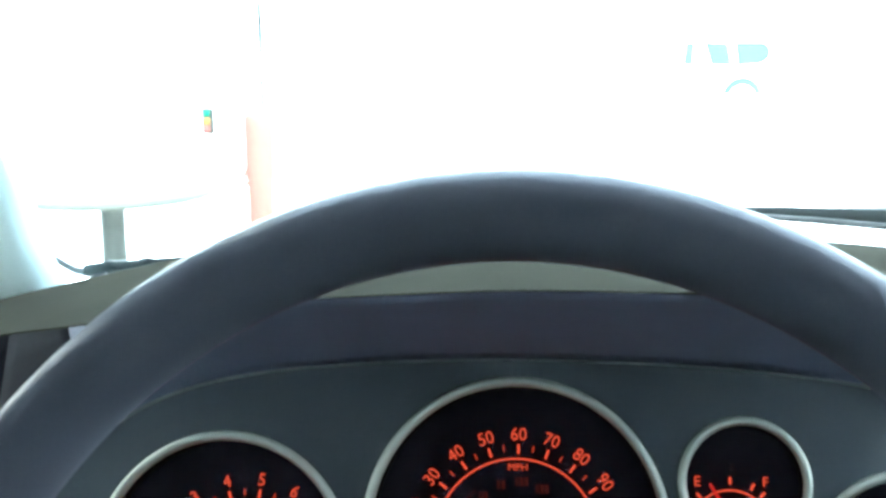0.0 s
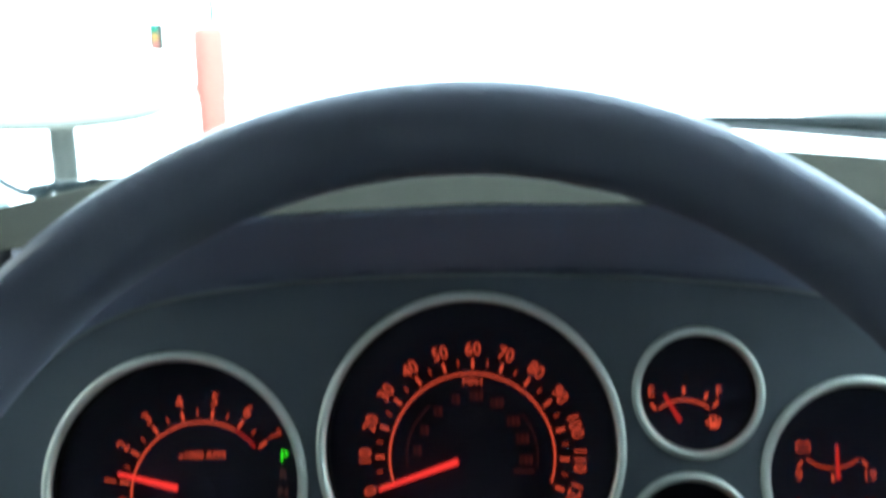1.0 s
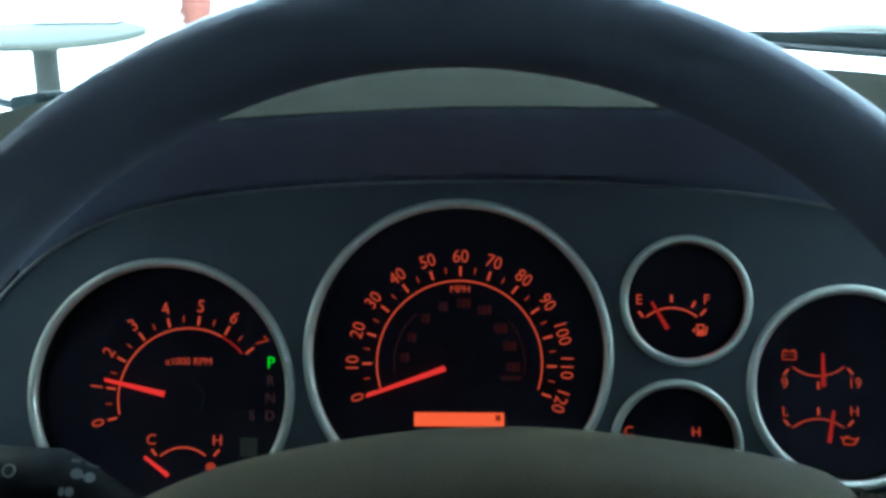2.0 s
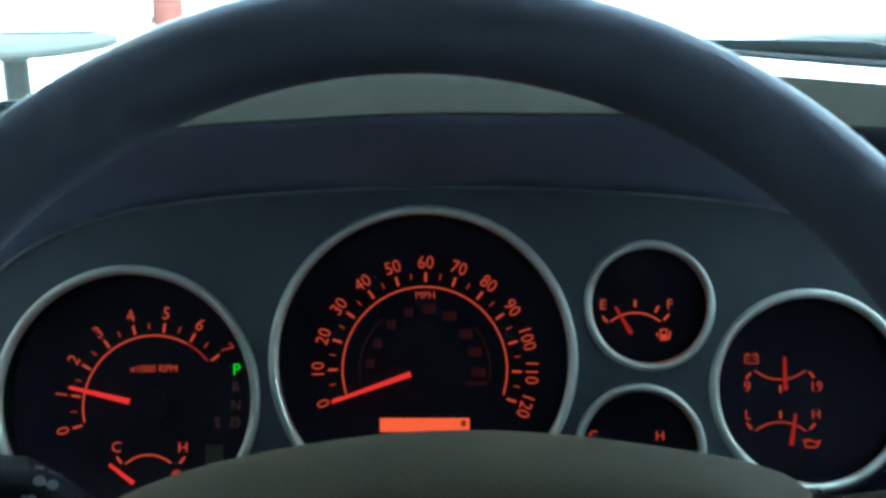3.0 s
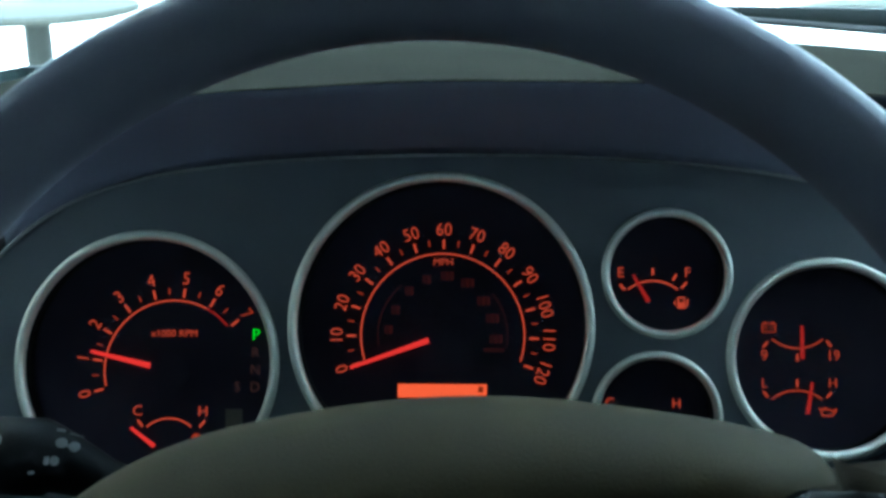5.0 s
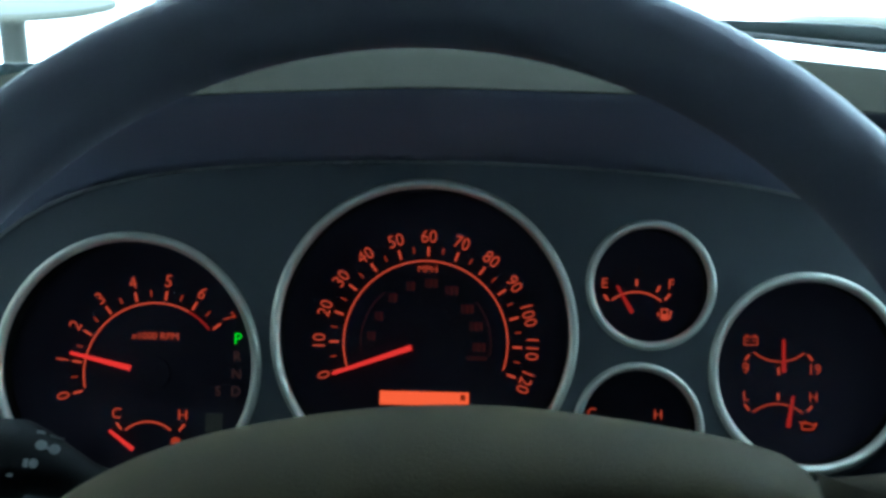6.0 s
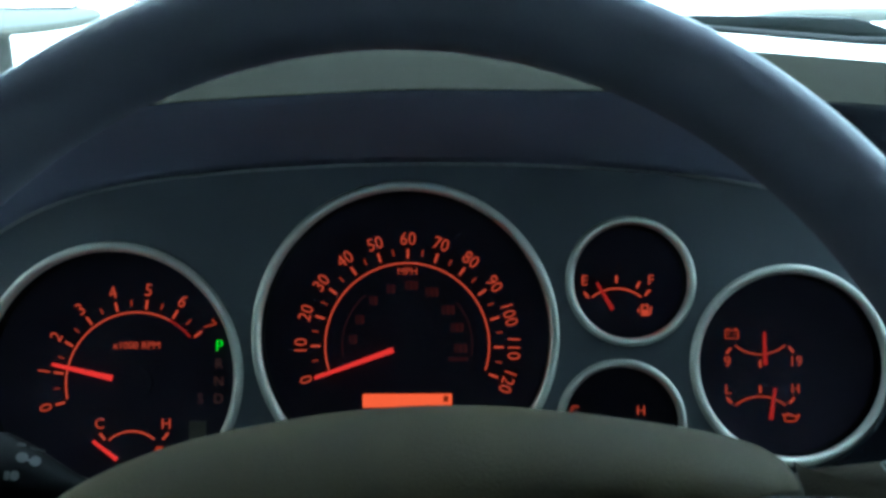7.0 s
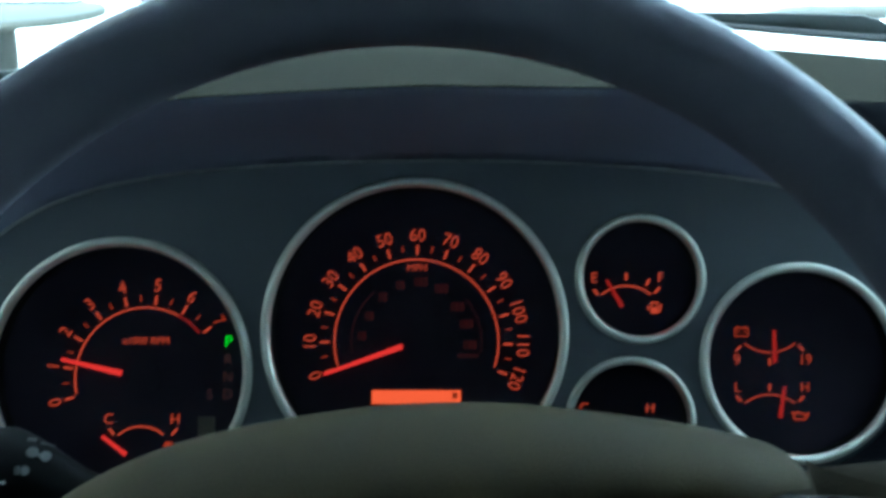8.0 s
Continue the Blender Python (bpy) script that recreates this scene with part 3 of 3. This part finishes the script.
SYMBOL_V, SYMBOL_W = -0.0540, 0.0928
for p, q in (((-0.0027, 0.0008), (-0.0013, -0.0022)), ((0.0027, 0.0008), (0.0013, -0.0022)), ((-0.0013, -0.0022), (0.0013, -0.0022)), ((0.0, -0.0012), (0.0, 0.0010)), ((-0.0004, 0.0008), (-0.0014, 0.0016)), ((0.0004, 0.0008), (0.0014, 0.0016))):
    d = Vector((q[0] - p[0], q[1] - p[1])).normalized() * 0.00035
    stalk_print(wiper_stalk, 0.2012, SYMBOL_V, SYMBOL_W, [(p[0] + d.y, p[1] - d.x), (q[0] + d.y, q[1] - d.x), (q[0] - d.y, q[1] + d.x), (p[0] - d.y, p[1] + d.x)], -28)
fan = arc_strip(0, -0.0020, 0.0038, 140, 40, 0.0006, 0, 0.0006, 16)
bmesh.ops.transform(fan, matrix=INTO @ pose(0.2012, SYMBOL_V, SYMBOL_W, -28), verts=fan.verts)
part("symbol", fan, ICON, wiper_stalk, "", smooth=False)
stalk_print(wiper_stalk, 0.2062, SYMBOL_V - 0.0004, SYMBOL_W, ellipse(0.0011, 0.0014, 0, 0, 16), -28)

# ---- steering wheel ----
wheel = empty("steering_wheel", WHEEL, "black leather steering wheel with a grained airbag pad and chrome emblem", "steering wheel")
R, TUBE = 0.1783, 0.0150
part("rim", lathe([(R + TUBE * math.cos(2 * math.pi * k / 36) * 0.985, TUBE * math.sin(2 * math.pi * k / 36)) for k in range(36)], 480, closed=True), RIM, wheel, "black leather rim")


def pad_top(a):
    return 0.0603 + 0.0562 * a - 1.617 * a * a + 0.532 * a ** 3 + 1.0 * max(0.0, a - 0.05) ** 2 + 0.0013 * math.exp(-((a + 0.08) / 0.03) ** 2)


def pad_n(a, b):
    t = max(0.0, 1 - (pad_top(a) - b) / (0.0494 - 0.24 * max(0.0, a)))
    low = max(0.0, 0.012 - b) / 0.1
    side = max(0.0, abs(a) - 0.09) / 0.04
    return -0.0285 - 0.0335 * min(t, 1.0) ** 2.1 - 0.030 * low ** 2 - 0.022 * side ** 2 - 1.3 * max(0.0, a - 0.05) ** 2 - 0.005 * (max(0.0, t - 0.85) / 0.15) ** 2


def along(path, f):
    """The point a share f of the way along a path."""
    d = [0.0]
    for p, q in zip(path, path[1:]):
        d.append(d[-1] + math.hypot(q[0] - p[0], q[1] - p[1]))
    return float(np.interp(f * d[-1], d, [p[0] for p in path])), float(np.interp(f * d[-1], d, [p[1] for p in path]))


# the pad's lower right edge swings round the switch pod, and a dark joint parts it from the spokes
pad_upper = [(-0.1318, pad_top(-0.1318) - 0.0015), (-0.129, pad_top(-0.129))] + [(a / 1000, pad_top(a / 1000)) for a in range(-124, 117, 6)] + [(0.1225, 0.0488), (0.1268, 0.0460), (0.1303, 0.0418)]
pad_lower = [(-0.142, -0.095), (0.082, -0.095), (0.0915, -0.03), (0.0965, 0.005), (0.0995, 0.0165), (0.1045, 0.0240), (0.1120, 0.0296), (0.1320, 0.0324)]
pad_left = [(-0.142, -0.095), (-0.1405, 0.002), (-0.1378, 0.014), (-0.1318, pad_top(-0.1318) - 0.0015)]
pad_right = [(0.1320, 0.0324), (0.1318, 0.0370), (0.1303, 0.0418)]
rows = []
for j in range(33):
    f = j / 32
    lft, rgt = along(pad_left, f), along(pad_right, f)
    row = []
    for k in range(65):
        g = k / 64
        lo, hi = along(pad_lower, g), along(pad_upper, g)
        c = [(1 - f) * lo[i] + f * hi[i] + (1 - g) * lft[i] + g * rgt[i] - (1 - f) * (1 - g) * pad_lower[0][i] - (1 - f) * g * pad_lower[-1][i] - f * (1 - g) * pad_upper[0][i] - f * g * pad_upper[-1][i] for i in (0, 1)]
        row.append((c[0], c[1], pad_n(c[0], c[1])))
    rows.append(row)
shell = sheet(rows)
rim_edges = [e for e in shell.edges if e.is_boundary]
skirt = bmesh.ops.extrude_edge_only(shell, edges=rim_edges)["geom"]
for v in skirt:
    if isinstance(v, bmesh.types.BMVert):
        v.co.z -= 0.004
        v.co.xy *= 0.996
skirt = bmesh.ops.extrude_edge_only(shell, edges=[e for e in skirt if isinstance(e, bmesh.types.BMEdge) and e.is_boundary])["geom"]
for v in skirt:
    if isinstance(v, bmesh.types.BMVert):
        v.co.z -= 0.016
        v.co.xy *= 0.98
part("airbag_pad", shell, PAD, wheel, "dark grained airbag pad")
part("backing", prism([(-0.150, -0.095), (0.150, -0.095), (0.150, 0.022), (0.137, 0.030), (0.118, 0.0340), (0.05, 0.040), (-0.05, 0.036), (-0.120, 0.016), (-0.150, 0.008)], -0.104, -0.088), BLACK, wheel, "black core behind the pad")
for s in (-1, 1):
    rows = []
    for j in range(21):
        f = j / 20
        row = []
        for g in range(21):
            h = g / 20
            edge = (0.0425 if s > 0 else 0.0250) - 0.0235 * f + 0.008 * f * f
            low = -0.055 + 0.012 * f
            start = 0.1388 - 0.0030 * max(0.0, (h - 0.85) / 0.15) if s > 0 else 0.1430 - 0.0075 * max(0.0, (h - 0.85) / 0.15)
            a = start + (0.178 - start) * f
            n = -0.080 + 0.074 * f ** 1.5 + 0.006 * (1 - h)
            row.append((s * a, low + (edge - low) * h, n - 0.004 * max(0.0, (h - 0.85) / 0.15) ** 2))
        rows.append(row)
    part("spoke", sheet(rows), SPOKE, wheel, "warm grey spoke")
pod = [(0.094, -0.050), (0.158, -0.050), (0.166, -0.03), (0.166, 0.014), (0.160, 0.0245), (0.148, 0.0290), (0.132, 0.0300), (0.1195, 0.0300), (0.1118, 0.0275), (0.1048, 0.0228), (0.0995, 0.0165), (0.0965, 0.006), (0.0945, -0.015)]
switch_pod = part("switch_pod", prism(pod, -0.058, -0.0365, 0.0045, 4), POD, wheel, "dark rounded switch pod on the spoke")
inner_pod = [(0.128 + (a - 0.128) * 0.86, -0.008 + (b + 0.008) * 0.84) for a, b in pod]
part("switch_face", prism(inner_pod, -0.038, -0.0358, 0.001, 2), BLACK, switch_pod, "black switch face")
part("emblem_seat", prism(ellipse(0.048, 0.0283, -0.0002, -0.0041), -0.045, -0.0272, 0.001), BLACK, wheel, "dark oval recess")


def oval_ring(a, b, w, cx, cy, n0, n1):
    bm = bmesh.new()
    k = 72
    prof = [(0.0, n0), (0.0, n1 - 0.001), (w * 0.35, n1), (w * 0.65, n1), (w, n1 - 0.001), (w, n0)]
    rows_ = []
    for d, z in prof:
        rows_.append([bm.verts.new((cx + (a - d) * math.cos(2 * math.pi * i / k), cy + (b - d) * math.sin(2 * math.pi * i / k), z)) for i in range(k)])
    for p, q in zip(rows_, rows_[1:]):
        for i in range(k):
            bm.faces.new((p[i], p[(i + 1) % k], q[(i + 1) % k], q[i]))
    return bm


emblem = part("emblem", oval_ring(0.0368, 0.0233, 0.0034, -0.0002, -0.0036, -0.030, -0.0245), CHROME, wheel, "chrome oval emblem")
part("inner_oval", oval_ring(0.0090, 0.0125, 0.0026, -0.0002, 0.0013, -0.030, -0.0250), CHROME, emblem)

# ---- cab shell ----
thing("floor", box(-0.44, 1.28, -1.5, 0.5, 0.60, 0.64), CARPET, "dark carpeted cab floor", "floor", "structure", False)
thing("ceiling", box(-0.44, 1.28, -1.5, -0.07, 1.80, 1.86), BOUNCE_LINER, "pale grey cloth headliner", "ceiling", "structure", False)
# Unseen rear wall: pale to fill the wheel and dials, dark at right.
thing("wall_rear", box(-0.44, 0.88, -1.54, -1.50, 0.64, 1.86), BOUNCE_LINER, "unseen pale rear wall that bounces light forward", "wall", "structure", False)
thing("wall_rear_passenger", box(0.88, 1.28, -1.54, -1.50, 0.64, 1.86), SEAT, "unseen dark rear wall that cuts passenger-side light", "wall", "structure", False)
thing("wall_front", box(-0.44, 1.28, 0.46, 0.5, 0.64, 1.20), CARPET, "dark bulkhead below the dashboard", "wall", "structure", False)
for side, x0, x1 in (("left", -0.50, -0.44), ("right", 1.28, 1.34)):
    thing("wall_" + side, box(x0, x1, -1.54, 0.5, 0.60, 1.22), SEAT, "dark lower door panel", "wall", "structure", False)
    # Added out of view: covers most of the door window to cut light.
    thing("wall_" + side + "_rear", box(x0, x1, -1.54, -0.12 if side == "left" else -0.11, 1.22, 1.86), SEAT, "unseen dark cab side covering the door window", "wall", "structure", False)
    thing("trim_" + side, box(x0, x1, -0.12 if side == "left" else -0.11, -0.07, 1.78, 1.86), BOUNCE_LINER, "grey roof rail above the door window", "trim", "structure", False)

for name, s in (("left", -1), ("right", 1)):
    x_in = -0.353 if s < 0 else 1.20
    x_out = -0.46 if s < 0 else 1.30
    line = [(0.362, 1.25), (0.315, 1.309), (0.264, 1.360), (0.237, 1.410), (0.10, 1.575), (-0.03, 1.735), (-0.09, 1.80)]
    bm = bmesh.new()
    rings = []
    for y, z in line:
        lean = x_in - s * 0.10 * max(0.0, z - 1.30)
        rings.append([bm.verts.new(p) for p in ((lean, y, z), (lean + s * 0.012, y - 0.022, z - 0.012), (x_out, y - 0.03, z - 0.02), (x_out, y + 0.05, z + 0.035), (lean + s * 0.02, y + 0.02, z + 0.015))])
    for a, b in zip(rings, rings[1:]):
        for k in range(5):
            bm.faces.new((a[k], a[(k + 1) % 5], b[(k + 1) % 5], b[k]))
    thing("trim_pillar_" + name, bm, TRIM, "pale cloth-covered windshield pillar", "pillar", "structure", True)

bm = bmesh.new()
bend = [-0.44 + 1.72 * k / 60 for k in range(61)]
for back in (0, 1):
    pane = [[bm.verts.new((x, y - 0.2 * (x - 0.42) ** 2 - 0.0022 * back, z - 0.0020 * back)) for x in bend] for y, z in ((0.455, 1.285), (-0.02, 1.80))]
    for k in range(60):
        quad = (pane[0][k], pane[0][k + 1], pane[1][k + 1], pane[1][k])
        bm.faces.new(quad if back else quad[::-1])
pane_mesh = bpy.data.meshes.new("window_1")
bm.to_mesh(pane_mesh)
bm.free()
pane_mesh.materials.append(GLASS)
for p in pane_mesh.polygons:
    p.use_smooth = True
shield = tagged(new("window_1", pane_mesh), "clear raked windshield over the dashboard", "window", "", "structure")
shield.visible_shadow = False

# ---- outside on the truck: hood and wipers ----
rows = []
for j in range(17):
    f = j / 16
    y = 0.46 + 1.30 * f
    z = 1.262 - 0.045 * f - 0.085 * f ** 3
    inset = 0.02 + 0.05 * f * f
    rows.append([(-0.44 + inset + (1.72 - 2 * inset) * k / 30, y - 0.10 * abs(2 * k / 30 - 1) ** 4 * f, z - 0.05 * abs(2 * k / 30 - 1) ** 5) for k in range(31)])
rows.append([(x, y + 0.02, z - 0.10) for x, y, z in rows[-1]])
truck = empty("truck", pose(0.42, 0.5, 0), "white pickup truck with its hood beyond the windshield", "truck")
OFF = Matrix.Translation((-0.42, -0.5, 0))


def slab(pts, depth):
    """A bar through (x, y, low z, high z) stations, given depth along y."""
    bm = bmesh.new()
    rings = [[bm.verts.new(p) for p in ((x, y, a), (x, y + depth, a), (x, y + depth * 0.6, b), (x, y + depth * 0.1, b))] for x, y, a, b in pts]
    for p, q in zip(rings, rings[1:]):
        for k in range(4):
            bm.faces.new((p[k], p[(k + 1) % 4], q[(k + 1) % 4], q[k]))
    bm.faces.new(rings[0][::-1])
    bm.faces.new(rings[-1])
    return bm


def truck_part(name, bm, mat, label=""):
    bmesh.ops.transform(bm, matrix=OFF, verts=bm.verts)
    return part(name, bm, mat, truck, label)


thick(truck_part("hood", sheet(rows), BODY, "white painted hood"), 0.012)
# Unidentified pale band, placed and shaped to fit the camera's view.
ridge = [(0.298, 0.62, 1.3206, 1.3221), (0.308, 0.62, 1.3192, 1.3236), (0.321, 0.62, 1.3190, 1.3284), (0.350, 0.62, 1.3196, 1.3302), (0.402, 0.62, 1.3192, 1.3300), (0.44, 0.62, 1.3186, 1.3300), (0.60, 0.62, 1.3160, 1.3280)]
truck_part("fitted_strip", slab(ridge, 0.05), COWL, "pale grey strip beyond the wiper, placed to fit the view")
for s, x0, x1 in ((-1, -0.50, -0.425), (1, 1.265, 1.34)):
    truck_part("fender", box(x0, x1, 0.5, 1.75, 0.35, 1.17, 0.02), BODY)
truck_part("front_end", box(-0.38, 1.22, 1.70, 1.80, 0.40, 1.03, 0.02), BODY)
for x in (-0.33, 1.17):
    bm = lathe([(0.0, -0.12), (0.27, -0.12), (0.37, -0.10), (0.39, -0.05), (0.39, 0.05), (0.37, 0.10), (0.27, 0.12), (0.0, 0.12)], 40)
    bmesh.ops.transform(bm, matrix=pose(x, 1.15, 0.39, 0, 90), verts=bm.verts)
    truck_part("wheel", bm, TYRE)

wiper = empty("wiper", pose(0.25, 0.47, 1.325), "black windshield wiper resting at the base of the glass", "wiper", "wipers")
W = Matrix.Translation((-0.25, -0.47, -1.325))


def wiper_part(owner, shift, name, bm, label=""):
    bmesh.ops.transform(bm, matrix=shift, verts=bm.verts)
    return part(name, bm, ARM if name == "arm" else RUBBER, owner, label)


wiper_part(wiper, W, "blade", slab([(-0.02, 0.470, 1.3405, 1.3485), (0.10, 0.475, 1.3365, 1.3455), (0.207, 0.48, 1.3330, 1.3438), (0.30, 0.48, 1.3260, 1.3418), (0.352, 0.48, 1.3195, 1.3400), (0.366, 0.48, 1.3188, 1.3365), (0.383, 0.48, 1.3180, 1.3305), (0.40, 0.48, 1.3178, 1.3270)], 0.02), "black rubber blade")
wiper_part(wiper, W, "arm", slab([(0.05, 0.472, 1.3438, 1.3458), (0.16, 0.472, 1.3368, 1.3408), (0.229, 0.472, 1.3313, 1.3363), (0.353, 0.472, 1.3198, 1.3258), (0.40, 0.472, 1.3173, 1.3243), (0.55, 0.468, 1.3098, 1.3178), (0.75, 0.466, 1.2938, 1.3038)], 0.012), "flat black arm")
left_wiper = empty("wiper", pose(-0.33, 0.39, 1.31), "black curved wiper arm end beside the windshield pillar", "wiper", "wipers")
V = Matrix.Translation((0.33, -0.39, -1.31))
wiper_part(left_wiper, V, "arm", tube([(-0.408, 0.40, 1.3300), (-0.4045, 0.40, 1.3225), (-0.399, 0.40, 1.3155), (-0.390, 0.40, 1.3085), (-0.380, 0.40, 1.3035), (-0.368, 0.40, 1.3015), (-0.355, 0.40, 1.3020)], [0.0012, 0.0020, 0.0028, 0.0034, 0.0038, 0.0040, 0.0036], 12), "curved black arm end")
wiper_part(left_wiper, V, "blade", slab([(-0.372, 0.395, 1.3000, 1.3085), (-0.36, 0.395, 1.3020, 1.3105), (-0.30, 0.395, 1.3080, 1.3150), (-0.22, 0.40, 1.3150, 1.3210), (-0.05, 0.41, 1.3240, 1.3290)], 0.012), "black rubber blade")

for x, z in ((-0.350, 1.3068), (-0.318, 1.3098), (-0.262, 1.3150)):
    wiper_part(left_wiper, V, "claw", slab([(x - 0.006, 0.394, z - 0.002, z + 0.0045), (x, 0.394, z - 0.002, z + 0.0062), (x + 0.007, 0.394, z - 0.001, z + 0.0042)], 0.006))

# ---- unseen canopy and walls, added to shade the truck ----
BLOCK = material("shade_wall_grey", (0.50, 0.51, 0.50), 0.85, grain=0.6, scale=40, big=2)
thing("ceiling_shade", box(-2.2, 5.0, -3.4, 0.3, 2.75, 2.95), BLOCK, "unseen grey canopy added to shade the cab", "ceiling", "structure", False)
SHADE_WALL = material("shade_wall_cream", (0.40, 0.37, 0.32), 0.9, grain=0.6, scale=40, big=2)
thing("wall_shade_left", box(-2.4, -2.2, -6.0, 3.5, 0.0, 5.0), SHADE_WALL, "unseen cream wall added to dim the driver's side", "wall", "structure", False)
thing("wall_shade_rear", box(-2.2, 5.0, -6.2, -6.0, 0.0, 2.95), BLOCK, "unseen grey wall added behind the truck", "wall", "structure", False)

# ---- the lot outside ----
bm = bmesh.new()
n = 60
rad = [0.0] + [0.6 * 1.17 ** k for k in range(56)]
rowsg = [[bm.verts.new((0.4 + r * math.cos(2 * math.pi * k / n), 3 + r * math.sin(2 * math.pi * k / n), 0.0)) for k in range(n)] for r in rad[1:]]
mid = bm.verts.new((0.4, 3, 0))
for k in range(n):
    bm.faces.new((mid, rowsg[0][k], rowsg[0][(k + 1) % n]))
for a, b in zip(rowsg, rowsg[1:]):
    for k in range(n):
        bm.faces.new((a[k], b[k], b[(k + 1) % n], a[(k + 1) % n]))
thing("ground", bm, GROUND, "pale sunlit concrete lot", "ground", "structure", False)

table = empty("pedestal_table", pose(-2.243, 5.35, 0), "pale green pedestal table on a grey steel post", "table")
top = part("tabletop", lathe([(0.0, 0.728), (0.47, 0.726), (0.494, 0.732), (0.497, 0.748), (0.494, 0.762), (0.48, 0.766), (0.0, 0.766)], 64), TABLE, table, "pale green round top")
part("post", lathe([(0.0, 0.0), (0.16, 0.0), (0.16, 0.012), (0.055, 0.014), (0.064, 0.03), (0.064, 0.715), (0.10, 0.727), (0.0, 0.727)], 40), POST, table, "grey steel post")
tray = empty("board", pose(-2.18, 5.68, 0.766), "white flat board lying on the table", "board")
part("panel", box(-0.225, 0.225, -0.05, 0.07, 0.010, 0.020, 0.002), TRAY, tray, smooth=False)
# The board's underside shadow, made as a dark strip.
part("under_shade", box(-0.220, 0.220, -0.048, 0.06, 0.0, 0.009), HOUSING, tray, "dark strip standing in for the shadow under the board", smooth=False)

bollard = empty("bollard", pose(-1.517, 5.5, 0), "red plastic bollard sleeve with a lower step", "bollard")
part("sleeve", lathe([(0.0, 1.150), (0.050, 1.147), (0.066, 1.138), (0.074, 1.122), (0.077, 1.10), (0.077, 0.84), (0.072, 0.82), (0.069, 0.78), (0.069, 0.0), (0.0, 0.0)], 40), RED, bollard, "red sleeve, darkened against the daylight")
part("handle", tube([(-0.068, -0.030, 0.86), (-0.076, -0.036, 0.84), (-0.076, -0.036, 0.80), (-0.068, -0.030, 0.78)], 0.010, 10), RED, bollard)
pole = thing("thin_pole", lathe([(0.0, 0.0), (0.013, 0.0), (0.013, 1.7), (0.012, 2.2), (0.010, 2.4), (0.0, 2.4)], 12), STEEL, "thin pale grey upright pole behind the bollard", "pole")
pole.matrix_world = pose(-1.555, 5.75, 0)

signal = empty("signal_light", pose(-1.79, 5.55, 0), "small signal with green, amber and red lenses on a post", "signal light")
part("stand", lathe([(0.0, 0.0), (0.12, 0.0), (0.12, 0.01), (0.016, 0.014), (0.016, 1.00), (0.0, 1.00)], 24), TRAY, signal, "slim white post").matrix_local = pose(0, 0.03, 0)
frame_pts = [(-0.031, 0.002), (-0.022, -0.011), (0.022, -0.011), (0.031, 0.002), (0.031, 0.112), (0.022, 0.125), (-0.022, 0.125), (-0.031, 0.112)]
bm = prism(frame_pts, -0.02, 0.02, 0.004)
bmesh.ops.transform(bm, matrix=pose(0, 0, 1.040, 90), verts=bm.verts)
head = part("head", bm, HOUSING, signal, "dark housing")
for zc, mt in ((1.040 + 0.096, LENS_G), (1.040 + 0.057, LENS_A), (1.040 + 0.018, LENS_R)):
    bm = prism([(-0.016, -0.016), (0.016, -0.016), (0.016, 0.016), (-0.016, 0.016)], 0.0, 0.008, 0.004)
    bmesh.ops.transform(bm, matrix=pose(0, -0.0195, zc, 90), verts=bm.verts)
    part("lens", bm, mt, head)

# a pale car parked across the lot
car = empty("parked_car", pose(2.44, 22.0, 0), "white parked car seen from its side", "car")
prof = [(-2.05, 0.04), (2.0, 0.04), (2.08, 0.55), (2.02, 0.88), (1.45, 0.95), (1.05, 1.44), (-0.15, 1.48), (-0.75, 0.97), (-1.75, 0.86), (-2.08, 0.62)]
bm = prism(prof, -0.85, 0.85, 0.12, 3)
bmesh.ops.transform(bm, matrix=pose(0, 0, 0, 90), verts=bm.verts)
part("body", bm, BODY, car, "white body")
for pts in ([(-0.46, 0.985), (-0.28, 0.985), (-0.25, 1.375), (-0.42, 1.375)], [(0.02, 0.985), (0.38, 0.965), (0.30, 1.375), (-0.11, 1.378)], [(0.46, 0.965), (0.86, 0.985), (1.00, 1.08), (1.02, 1.20), (0.97, 1.32), (0.90, 1.37), (0.41, 1.375)]):
    bm = prism(pts, 0.845, 0.866)
    bmesh.ops.transform(bm, matrix=pose(0, 0, 0, 90), verts=bm.verts)
    part("window", bm, CARGLASS, car, "dark car window with the sky's cyan painted in", smooth=False)
# Dark crescent laid on the uncut body where the arch would be shaded.
bm = arc_strip(0.555, 0.430, 0.275, 170, 10, 0.15, 0.845, 0.862, 24)
bmesh.ops.transform(bm, matrix=pose(0, 0, 0, 90), verts=bm.verts)
part("wheel_arch", bm, CARGLASS, car, "flat dark crescent standing in for the shaded wheel arch", smooth=False)
for x in (-1.30, 0.56):
    for y in (-0.72, 0.72):
        w_ = part("wheel", lathe([(0.0, -0.10), (0.24, -0.10), (0.32, -0.09), (0.33, 0.0), (0.32, 0.09), (0.24, 0.10), (0.0, 0.10)], 32), TYRE, car)
        w_.matrix_local = pose(x, y, 0.33, 90)
        # Full-size white covers stand in for wheels washed out by daylight.
        rim_ = part("rim", lathe([(0.0, -0.112), (0.27, -0.110), (0.315, -0.098), (0.0, 0.0)], 24), BODY, w_, "pale wheel cover")
        if y > 0:
            rim_.matrix_local = pose(0, 0, 0, 180)
